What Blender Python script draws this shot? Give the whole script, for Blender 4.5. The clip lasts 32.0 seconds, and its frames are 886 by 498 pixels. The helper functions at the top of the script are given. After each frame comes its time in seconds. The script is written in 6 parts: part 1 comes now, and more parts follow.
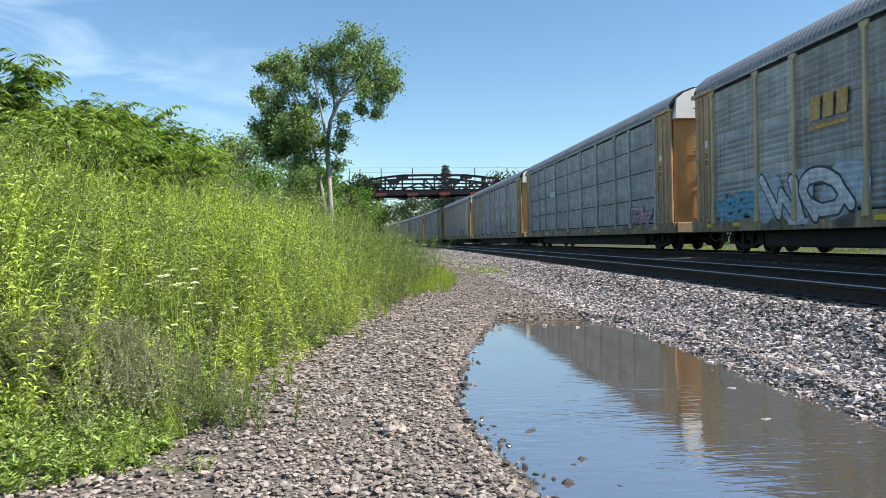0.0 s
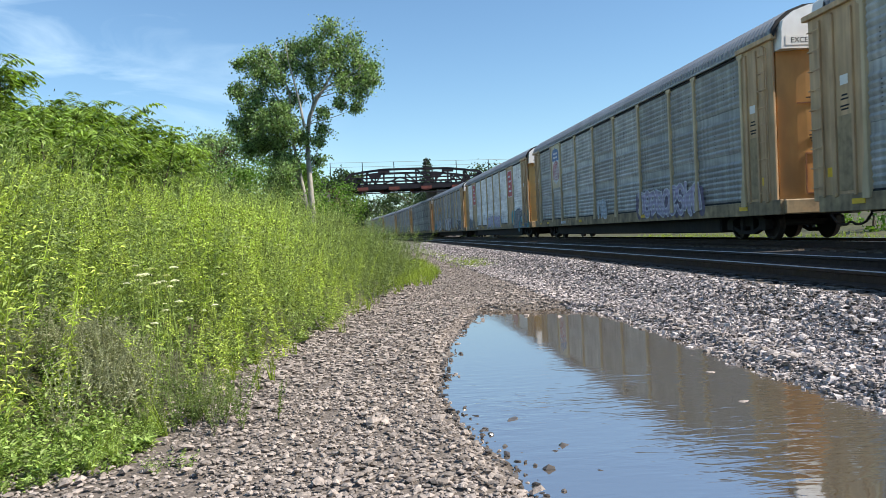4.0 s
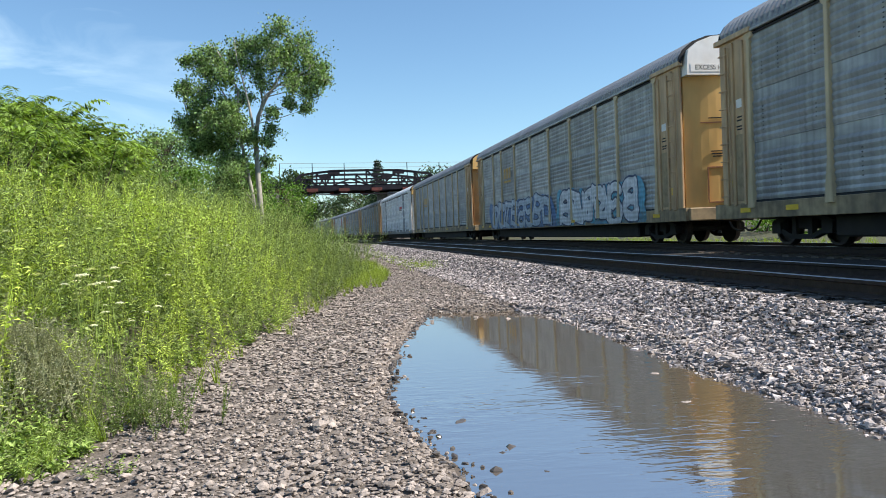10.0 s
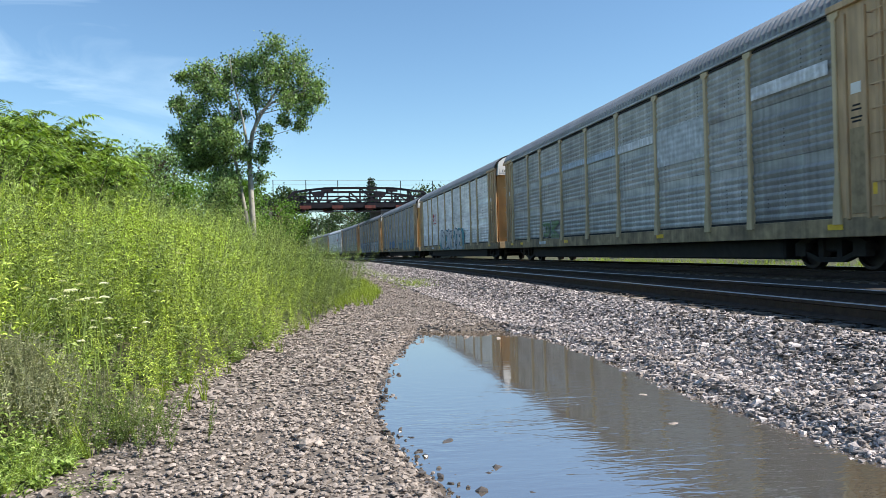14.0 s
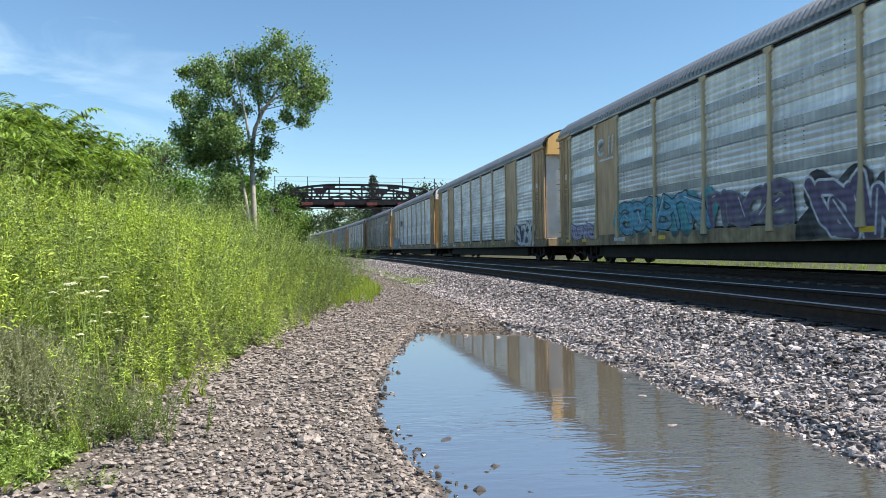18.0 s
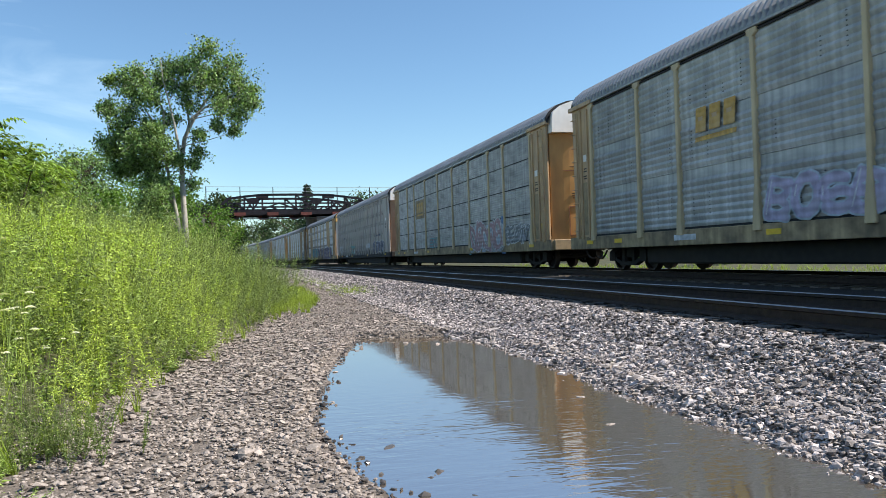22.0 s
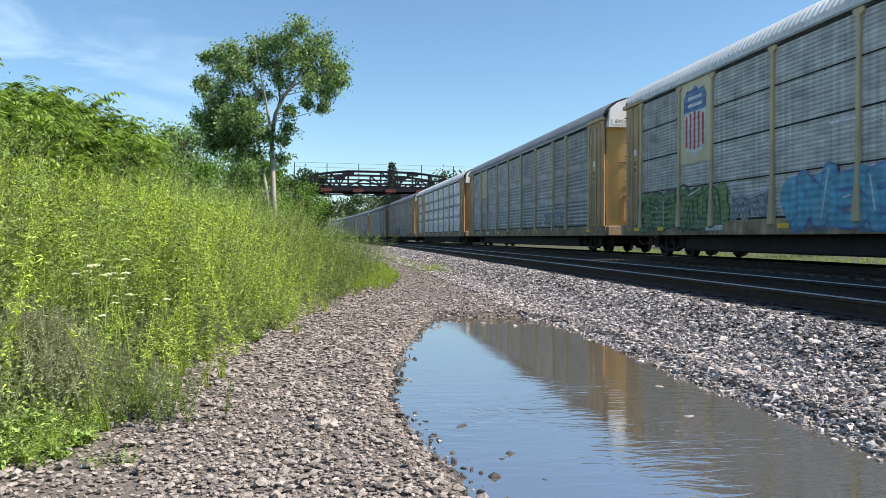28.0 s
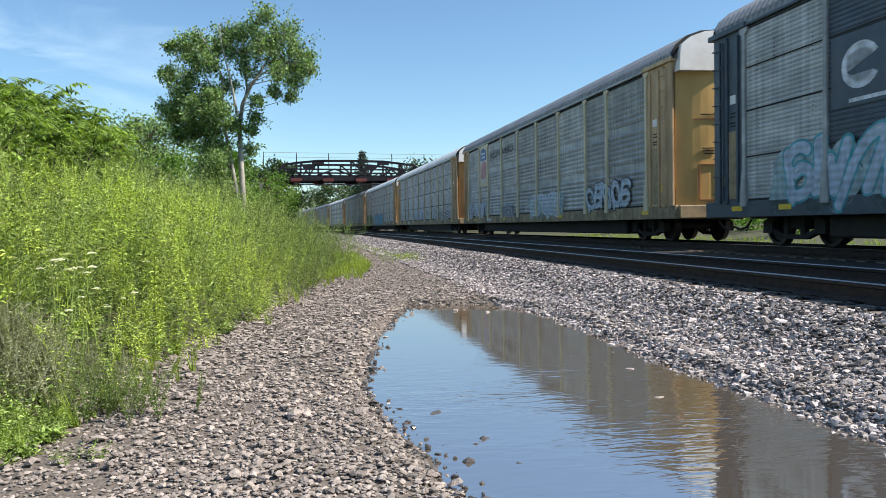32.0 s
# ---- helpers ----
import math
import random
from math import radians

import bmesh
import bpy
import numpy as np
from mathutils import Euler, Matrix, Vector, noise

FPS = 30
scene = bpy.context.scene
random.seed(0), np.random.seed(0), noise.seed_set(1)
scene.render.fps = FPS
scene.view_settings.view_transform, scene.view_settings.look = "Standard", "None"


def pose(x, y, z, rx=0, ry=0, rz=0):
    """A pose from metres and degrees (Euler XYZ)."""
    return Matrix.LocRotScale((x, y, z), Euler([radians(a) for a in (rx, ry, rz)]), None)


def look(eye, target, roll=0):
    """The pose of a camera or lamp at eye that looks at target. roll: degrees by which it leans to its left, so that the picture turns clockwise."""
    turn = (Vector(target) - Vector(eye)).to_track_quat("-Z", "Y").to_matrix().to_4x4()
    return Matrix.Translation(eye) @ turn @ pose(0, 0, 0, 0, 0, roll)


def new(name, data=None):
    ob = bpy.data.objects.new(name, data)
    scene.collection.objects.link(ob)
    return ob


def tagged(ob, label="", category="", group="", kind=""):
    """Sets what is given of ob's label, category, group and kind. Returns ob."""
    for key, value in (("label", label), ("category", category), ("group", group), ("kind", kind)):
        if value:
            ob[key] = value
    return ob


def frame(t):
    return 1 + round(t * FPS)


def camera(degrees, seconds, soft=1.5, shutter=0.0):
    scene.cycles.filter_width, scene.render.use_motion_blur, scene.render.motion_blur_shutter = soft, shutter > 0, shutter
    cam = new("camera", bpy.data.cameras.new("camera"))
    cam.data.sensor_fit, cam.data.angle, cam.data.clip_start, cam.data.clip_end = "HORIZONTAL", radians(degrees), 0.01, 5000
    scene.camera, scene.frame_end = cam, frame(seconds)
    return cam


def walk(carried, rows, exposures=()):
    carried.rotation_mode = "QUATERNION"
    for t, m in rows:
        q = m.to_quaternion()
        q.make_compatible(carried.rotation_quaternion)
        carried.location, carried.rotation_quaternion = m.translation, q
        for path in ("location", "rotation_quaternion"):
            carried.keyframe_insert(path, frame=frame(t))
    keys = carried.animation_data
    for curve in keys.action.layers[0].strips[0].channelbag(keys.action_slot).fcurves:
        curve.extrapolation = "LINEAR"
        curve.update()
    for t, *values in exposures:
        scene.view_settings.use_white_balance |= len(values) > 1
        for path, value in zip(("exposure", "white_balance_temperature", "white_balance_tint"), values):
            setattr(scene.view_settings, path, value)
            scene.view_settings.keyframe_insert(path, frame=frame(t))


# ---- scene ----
cam = camera(60.1, 32.0, soft=0.62, shutter=0.06)

# seconds, eye in metres, turn in degrees
PATH = [
    (0.0, -0.000, 0.000, 1.200, 89.319, 1.415, -0.017), (0.5, -0.006, -0.008, 1.201, 89.450, 1.246, -0.181), (1.0, -0.016, -0.009, 1.203, 89.471, 1.215, -0.500),
    (1.5, -0.023, 0.013, 1.198, 89.462, 1.176, -1.276), (2.0, -0.014, 0.002, 1.194, 89.485, 1.588, -1.307), (2.5, 0.004, -0.039, 1.199, 89.656, 2.153, -0.653),
    (3.0, 0.014, -0.024, 1.190, 89.204, 2.488, -1.167), (3.5, 0.022, -0.018, 1.190, 88.946, 2.650, -1.539), (4.0, 0.029, -0.026, 1.191, 88.768, 2.699, -1.279),
    (4.5, 0.023, -0.022, 1.189, 88.741, 2.580, -1.464), (6.5, 0.041, -0.009, 1.189, 88.248, 2.383, -1.858), (7.0, 0.036, -0.006, 1.190, 88.191, 2.186, -2.119),
    (7.5, 0.037, -0.007, 1.188, 88.290, 2.033, -2.234), (8.0, 0.039, -0.015, 1.194, 88.255, 2.131, -2.458), (8.5, 0.042, -0.021, 1.191, 88.386, 2.361, -3.020),
    (9.0, 0.054, -0.020, 1.189, 88.281, 2.640, -3.567), (9.5, 0.048, -0.009, 1.187, 88.366, 2.557, -4.366), (10.0, 0.037, -0.012, 1.187, 88.781, 2.246, -4.992),
    (10.5, 0.042, -0.016, 1.189, 88.916, 1.880, -5.190), (11.0, 0.048, -0.019, 1.190, 89.188, 1.587, -5.135), (11.5, 0.051, -0.027, 1.191, 89.383, 1.425, -5.410),
    (12.0, 0.053, -0.035, 1.194, 89.712, 1.468, -5.409), (12.5, 0.050, -0.030, 1.190, 89.595, 1.391, -5.833), (13.0, 0.054, -0.039, 1.194, 89.775, 1.410, -5.798),
    (13.5, 0.052, -0.041, 1.194, 90.065, 1.512, -5.714), (14.0, 0.058, -0.036, 1.192, 90.145, 1.588, -5.524), (14.5, 0.059, -0.027, 1.190, 90.096, 1.641, -5.568),
    (16.5, 0.061, -0.029, 1.191, 90.047, 1.383, -5.416), (17.0, 0.056, -0.027, 1.191, 90.117, 1.119, -5.458), (17.5, 0.060, -0.027, 1.193, 89.966, 0.963, -5.334),
    (18.0, 0.060, -0.027, 1.193, 90.006, 0.852, -5.448), (18.5, 0.057, -0.024, 1.191, 89.838, 0.774, -5.769), (19.0, 0.052, -0.031, 1.191, 89.932, 1.066, -6.488),
    (19.5, 0.051, -0.045, 1.196, 89.947, 1.759, -7.480), (20.0, 0.070, -0.040, 1.202, 90.016, 2.717, -8.588), (20.5, 0.081, -0.012, 1.201, 89.699, 3.232, -10.230),
    (21.0, 0.076, -0.042, 1.200, 90.065, 3.227, -11.176), (21.5, 0.054, -0.062, 1.188, 90.067, 2.542, -11.797), (22.0, 0.035, -0.045, 1.185, 90.505, 1.928, -10.215),
    (22.5, 0.049, -0.036, 1.187, 89.987, 1.645, -7.970), (23.0, 0.053, -0.029, 1.190, 89.789, 1.422, -6.709), (23.5, 0.054, -0.031, 1.187, 90.181, 1.323, -6.111),
    (24.0, 0.057, -0.027, 1.187, 90.198, 1.231, -5.263), (24.5, 0.059, -0.026, 1.189, 89.891, 1.107, -4.709), (25.0, 0.056, -0.030, 1.186, 89.903, 0.920, -4.533),
    (25.5, 0.059, -0.040, 1.193, 89.709, 0.771, -4.015), (27.5, 0.055, -0.031, 1.189, 89.099, 0.010, -4.170), (28.0, 0.056, -0.033, 1.189, 89.110, 0.029, -4.098),
    (28.5, 0.058, -0.038, 1.188, 88.844, 0.096, -4.233), (29.0, 0.060, -0.035, 1.190, 88.851, 0.052, -4.634), (29.5, 0.059, -0.039, 1.191, 88.904, -0.035, -4.750),
    (30.0, 0.057, -0.034, 1.185, 89.032, -0.151, -5.021), (30.5, 0.058, -0.034, 1.188, 88.820, -0.085, -5.157), (31.0, 0.061, -0.032, 1.185, 88.595, 0.113, -5.283),
    (31.5, 0.062, -0.032, 1.185, 88.359, 0.402, -5.451), (32.0, 0.065, -0.032, 1.183, 88.208, 1.012, -6.206),
]
EXPOSURES = [(0.0, 0.5), (32.0, 0.5)]
walk(cam, [(t, pose(*row)) for t, *row in PATH], EXPOSURES)

# ---- light ----
SUN_AZ, SUN_EL = radians(104), radians(46)
world = bpy.data.worlds.new("sky")
scene.world = world
world.use_nodes = True


def build_sky():
    nt = world.node_tree
    nt.nodes.clear()
    out = nt.nodes.new("ShaderNodeOutputWorld")
    bg = nt.nodes.new("ShaderNodeBackground")
    sky = nt.nodes.new("ShaderNodeTexSky")
    sky.sky_type, sky.sun_disc = "NISHITA", False
    sky.sun_elevation, sky.sun_rotation = SUN_EL, SUN_AZ
    sky.altitude, sky.air_density, sky.dust_density, sky.ozone_density = 100, 1.0, 0.2, 1.6
    # thin streaks of cirrus
    geo = nt.nodes.new("ShaderNodeTexCoord")
    mp = nt.nodes.new("ShaderNodeMapping")
    mp.inputs["Rotation"].default_value = (0.3, 0.9, 0.4)
    mp.inputs["Scale"].default_value = (2.2, 3.0, 9.0)
    n1 = nt.nodes.new("ShaderNodeTexNoise")
    n1.inputs["Scale"].default_value, n1.inputs["Detail"].default_value = 1.6, 8
    n1.inputs["Roughness"].default_value, n1.inputs["Distortion"].default_value = 0.55, 0.6
    r1 = nt.nodes.new("ShaderNodeMapRange")
    r1.inputs["From Min"].default_value, r1.inputs["From Max"].default_value = 0.48, 0.76
    n2 = nt.nodes.new("ShaderNodeTexNoise")
    n2.inputs["Scale"].default_value, n2.inputs["Detail"].default_value = 1.5, 2
    sep = nt.nodes.new("ShaderNodeSeparateXYZ")
    r2 = nt.nodes.new("ShaderNodeMapRange")
    r2.inputs["From Min"].default_value, r2.inputs["From Max"].default_value = -0.08, -0.38
    mul = nt.nodes.new("ShaderNodeMath")
    mul.operation = "MULTIPLY"
    mul2 = nt.nodes.new("ShaderNodeMath")
    mul2.operation, mul2.inputs[1].default_value = "MULTIPLY", 0.62
    mix = nt.nodes.new("ShaderNodeMix")
    mix.data_type = "RGBA"
    mix.inputs["B"].default_value = (8.0, 8.3, 8.8, 1)
    L = nt.links.new
    L(geo.outputs["Generated"], mp.inputs["Vector"])
    L(mp.outputs["Vector"], n1.inputs["Vector"])
    L(n1.outputs["Fac"], r1.inputs["Value"])
    L(geo.outputs["Generated"], sep.inputs["Vector"])
    L(sep.outputs["X"], r2.inputs["Value"])
    L(r1.outputs["Result"], mul.inputs[0])
    L(r2.outputs["Result"], mul.inputs[1])
    L(mul.outputs["Value"], mul2.inputs[0])
    L(mul2.outputs["Value"], mix.inputs["Factor"])
    L(sky.outputs["Color"], mix.inputs["A"])
    tint = nt.nodes.new("ShaderNodeMix")
    tint.data_type, tint.blend_type = "RGBA", "MULTIPLY"
    tint.inputs["Factor"].default_value = 1.0
    tint.inputs["B"].default_value = (0.82, 1.0, 1.08, 1)
    L(mix.outputs["Result"], tint.inputs["A"])
    L(tint.outputs["Result"], bg.inputs["Color"])
    bg.inputs["Strength"].default_value = 0.110
    L(bg.outputs["Background"], out.inputs["Surface"])


build_sky()
sun_data = bpy.data.lights.new("sun", "SUN")
sun_data.energy, sun_data.angle, sun_data.color = 5.6, radians(0.53), (1.0, 0.92, 0.80)
sun = new("sun", sun_data)
sun.matrix_world = look((200 * math.sin(SUN_AZ) * math.cos(SUN_EL), 200 * math.cos(SUN_AZ) * math.cos(SUN_EL), 200 * math.sin(SUN_EL)), (0, 0, 0))

# ---- the line of the railway ----
# s runs along the near side of the train, lat to the left of it; z = 0 is the puddle's surface
PSI, CURVE, X0, S_BEND = radians(3.364), 1 / 2009.4, 9.62, 420.0
RAIL_Z, TIE_Z = 0.58, 0.40
NEAR_TRACK, TRAIN_TRACK = 3.75, -1.6


def line(s, lat=0.0):
    """Place on the plan and heading at s metres along, lat metres to the left."""
    c = min(s, S_BEND)
    th = PSI + CURVE * c
    x = X0 + (math.cos(th) - math.cos(PSI)) / CURVE
    y = (math.sin(th) - math.sin(PSI)) / CURVE
    x, y = x - math.sin(th) * (s - c), y + math.cos(th) * (s - c)
    return x - lat * math.cos(th), y - lat * math.sin(th), th


def line_np(s, lat):
    c = np.minimum(s, S_BEND)
    th = PSI + CURVE * c
    x = X0 + (np.cos(th) - np.cos(PSI)) / CURVE - np.sin(th) * (s - c) - lat * np.cos(th)
    y = (np.sin(th) - np.sin(PSI)) / CURVE + np.cos(th) * (s - c) - lat * np.sin(th)
    return x, y


# ---- materials ----
MATS = {}


def mat(name, col, rough=0.7, metal=0.0, vary=0.15, scale=8.0, stain=0.0, stain_col=(0.1, 0.08, 0.06), stain_scale=1.2,
        bump=0.0, bump_scale=40.0, island=0.0, translucent=0.0, spec=0.5, stretch=(1, 1, 1), objrand=0.0, ribs=0.0, streak=0.0):
    """A surface with fine grain, larger stains, relief, and variation from piece to piece."""
    if name in MATS:
        return MATS[name]
    m = bpy.data.materials.new(name)
    MATS[name] = m
    m.use_nodes = True
    nt = m.node_tree
    b = nt.nodes["Principled BSDF"]
    L = nt.links.new
    co = nt.nodes.new("ShaderNodeTexCoord")
    mp = nt.nodes.new("ShaderNodeMapping")
    mp.inputs["Scale"].default_value = stretch
    L(co.outputs["Object"], mp.inputs["Vector"])
    n = nt.nodes.new("ShaderNodeTexNoise")
    n.inputs["Scale"].default_value, n.inputs["Detail"].default_value = scale, 6
    L(mp.outputs["Vector"], n.inputs["Vector"])
    hsv = nt.nodes.new("ShaderNodeHueSaturation")
    hsv.inputs["Color"].default_value = (*col, 1)
    rng = nt.nodes.new("ShaderNodeMapRange")
    rng.inputs["From Min"].default_value, rng.inputs["From Max"].default_value = 0.3, 0.7
    rng.inputs["To Min"].default_value, rng.inputs["To Max"].default_value = 1 - vary, 1 + vary
    L(n.outputs["Fac"], rng.inputs["Value"])
    val = rng.outputs["Result"]
    if island or objrand:
        if island:
            src = nt.nodes.new("ShaderNodeNewGeometry").outputs["Random Per Island"]
        else:
            src = nt.nodes.new("ShaderNodeObjectInfo").outputs["Random"]
        amt = island or objrand
        r2 = nt.nodes.new("ShaderNodeMapRange")
        r2.inputs["To Min"].default_value, r2.inputs["To Max"].default_value = 1 - amt, 1 + amt
        L(src, r2.inputs["Value"])
        mu = nt.nodes.new("ShaderNodeMath")
        mu.operation = "MULTIPLY"
        L(val, mu.inputs[0])
        L(r2.outputs["Result"], mu.inputs[1])
        val = mu.outputs["Value"]
    if streak:
        ms2 = nt.nodes.new("ShaderNodeMapping")
        ms2.inputs["Scale"].default_value = (5.0, 1.0, 0.22)
        ns = nt.nodes.new("ShaderNodeTexNoise")
        ns.inputs["Scale"].default_value, ns.inputs["Detail"].default_value = 1.6, 5
        rs = nt.nodes.new("ShaderNodeMapRange")
        rs.inputs["From Min"].default_value, rs.inputs["From Max"].default_value = 0.3, 0.68
        rs.inputs["To Min"].default_value, rs.inputs["To Max"].default_value = 1 - streak, 1 + 0.4 * streak
        mk = nt.nodes.new("ShaderNodeMath")
        mk.operation = "MULTIPLY"
        L(co.outputs["Object"], ms2.inputs["Vector"])
        L(ms2.outputs["Vector"], ns.inputs["Vector"])
        L(ns.outputs["Fac"], rs.inputs["Value"])
        L(val, mk.inputs[0])
        L(rs.outputs["Result"], mk.inputs[1])
        val = mk.outputs["Value"]
    L(val, hsv.inputs["Value"])
    colour = hsv.outputs["Color"]
    if stain:
        n2 = nt.nodes.new("ShaderNodeTexNoise")
        n2.inputs["Scale"].default_value, n2.inputs["Detail"].default_value = stain_scale, 5
        L(mp.outputs["Vector"], n2.inputs["Vector"])
        r3 = nt.nodes.new("ShaderNodeMapRange")
        r3.inputs["From Min"].default_value, r3.inputs["From Max"].default_value = 0.45, 0.75
        r3.inputs["To Max"].default_value = stain
        L(n2.outputs["Fac"], r3.inputs["Value"])
        mx = nt.nodes.new("ShaderNodeMix")
        mx.data_type = "RGBA"
        mx.inputs["B"].default_value = (*stain_col, 1)
        L(r3.outputs["Result"], mx.inputs["Factor"])
        L(colour, mx.inputs["A"])
        colour = mx.outputs["Result"]
    L(colour, b.inputs["Base Color"])
    b.inputs["Roughness"].default_value, b.inputs["Metallic"].default_value = rough, metal
    b.inputs["Specular IOR Level"].default_value = spec
    if bump:
        n3 = nt.nodes.new("ShaderNodeTexNoise")
        n3.inputs["Scale"].default_value, n3.inputs["Detail"].default_value = bump_scale, 4
        L(co.outputs["Object"], n3.inputs["Vector"])
        bp = nt.nodes.new("ShaderNodeBump")
        bp.inputs["Strength"].default_value, bp.inputs["Distance"].default_value = bump, 0.02
        L(n3.outputs["Fac"], bp.inputs["Height"])
        L(bp.outputs["Normal"], b.inputs["Normal"])
    if ribs:
        wv = nt.nodes.new("ShaderNodeTexWave")
        wv.bands_direction = "Z"
        wv.inputs["Scale"].default_value, wv.inputs["Distortion"].default_value = 0.314 / ribs, 0.4
        L(co.outputs["Object"], wv.inputs["Vector"])
        bq = nt.nodes.new("ShaderNodeBump")
        bq.inputs["Strength"].default_value, bq.inputs["Distance"].default_value = 0.8, 0.012
        L(wv.outputs["Fac"], bq.inputs["Height"])
        L(bq.outputs["Normal"], b.inputs["Normal"])
    if translucent:
        out = nt.nodes["Material Output"]
        tr = nt.nodes.new("ShaderNodeBsdfTranslucent")
        g = nt.nodes.new("ShaderNodeMix")
        g.data_type, g.blend_type = "RGBA", "MULTIPLY"
        g.inputs["Factor"].default_value = 1.0
        g.inputs["B"].default_value = (1.4, 1.45, 0.62, 1)
        L(colour, g.inputs["A"])
        L(g.outputs["Result"], tr.inputs["Color"])
        ms = nt.nodes.new("ShaderNodeMixShader")
        ms.inputs["Fac"].default_value = translucent
        L(b.outputs["BSDF"], ms.inputs[1])
        L(tr.outputs["BSDF"], ms.inputs[2])
        L(ms.outputs["Shader"], out.inputs["Surface"])
    return m


# ---- mesh helpers ----
def mesh_np(name, verts, faces, smooth=False):
    """Mesh from an array of vertices and an array of triangles or quads."""
    me = bpy.data.meshes.new(name)
    verts, faces = np.asarray(verts, np.float32), np.asarray(faces, np.int32)
    n, k = faces.shape
    me.vertices.add(len(verts))
    me.vertices.foreach_set("co", verts.ravel())
    me.loops.add(n * k)
    me.loops.foreach_set("vertex_index", faces.ravel())
    me.polygons.add(n)
    me.polygons.foreach_set("loop_start", np.arange(n, dtype=np.int32) * k)
    me.polygons.foreach_set("use_smooth", np.full(n, smooth))
    me.update(calc_edges=True)
    return me


def scatter(base, pos, rot, scale, tilt=None, squash=None):
    """Copies of base (verts, faces) at pos, turned by rot about z, leant by tilt, as one array pair."""
    v, f = base
    n, k = len(pos), len(v)
    c, s = np.cos(rot), np.sin(rot)
    p = v[None] * np.asarray(scale).reshape(n, 1, -1)
    if tilt is not None:
        p = np.stack([p[..., 0] + tilt[:, 0:1] * p[..., 2], p[..., 1] + tilt[:, 1:2] * p[..., 2], p[..., 2]], -1)
    x = p[..., 0] * c[:, None] - p[..., 1] * s[:, None]
    y = p[..., 0] * s[:, None] + p[..., 1] * c[:, None]
    out = np.stack([x, y, p[..., 2]], -1) + np.asarray(pos)[:, None]
    return out.reshape(-1, 3), (f[None] + (np.arange(n) * k)[:, None, None]).reshape(-1, f.shape[1])


def joined(pairs):
    vs, fs, o = [], [], 0
    for v, f in pairs:
        vs.append(v)
        fs.append(f + o)
        o += len(v)
    return np.concatenate(vs), np.concatenate(fs)


CACHE = {}


def shared(key, make, material):
    """One mesh for all alike pieces of one material."""
    k = (key, material.name)
    if k not in CACHE:
        me = make() if callable(make) else make
        me.materials.append(material)
        CACHE[k] = me
    return CACHE[k]


def bm_mesh(name, bm, smooth=False):
    me = bpy.data.meshes.new(name)
    bmesh.ops.recalc_face_normals(bm, faces=bm.faces)
    bm.to_mesh(me)
    bm.free()
    if smooth:
        me.polygons.foreach_set("use_smooth", np.full(len(me.polygons), True))
    return me


def box_mesh(sx, sy, sz, bevel=0.0, name="box"):
    """A box centred on x and y that stands on z = 0."""
    bm = bmesh.new()
    bmesh.ops.create_cube(bm, size=1, matrix=Matrix.Translation((0, 0, sz / 2)) @ Matrix.Diagonal((sx, sy, sz, 1)))
    if bevel:
        bmesh.ops.bevel(bm, geom=bm.edges[:], offset=bevel, segments=1, affect="EDGES", profile=0.5)
    return bm_mesh(name, bm)


def cyl_mesh(r, length, axis="z", seg=12, r2=None, name="rod"):
    bm = bmesh.new()
    bmesh.ops.create_cone(bm, cap_ends=True, segments=seg, radius1=r, radius2=r if r2 is None else r2, depth=length)
    if axis == "y":
        bmesh.ops.rotate(bm, verts=bm.verts, matrix=Matrix.Rotation(radians(90), 3, "X"))
    if axis == "x":
        bmesh.ops.rotate(bm, verts=bm.verts, matrix=Matrix.Rotation(radians(90), 3, "Y"))
    return bm_mesh(name, bm)


def sweep_mesh(profile, x0, x1, name="bar"):
    """A bar along x with a closed profile of (y, z) points."""
    n = len(profile)
    v = [(x0, y, z) for y, z in profile] + [(x1, y, z) for y, z in profile]
    bm = bmesh.new()
    bv = [bm.verts.new(p) for p in v]
    for i in range(n):
        j = (i + 1) % n
        bm.faces.new((bv[i], bv[j], bv[n + j], bv[n + i]))
    bm.faces.new(bv[:n])
    bm.faces.new(bv[n:])
    return bm_mesh(name, bm)


def tube_points(points, radii, seg=6):
    """A tapered tube through points, as arrays."""
    points = np.asarray(points, float)
    v, f = [], []
    for i, (p, r) in enumerate(zip(points, radii)):
        d = points[min(i + 1, len(points) - 1)] - points[max(i - 1, 0)]
        d /= np.linalg.norm(d) + 1e-9
        a = np.cross(d, (0.3, 0.9, 0.1))
        a /= np.linalg.norm(a) + 1e-9
        b = np.cross(d, a)
        for k in range(seg):
            w = 2 * math.pi * k / seg
            v.append(p + r * (math.cos(w) * a + math.sin(w) * b))
    for i in range(len(points) - 1):
        for k in range(seg):
            j = (k + 1) % seg
            f.append((i * seg + k, i * seg + j, (i + 1) * seg + j, (i + 1) * seg + k))
    return np.array(v), np.array(f)


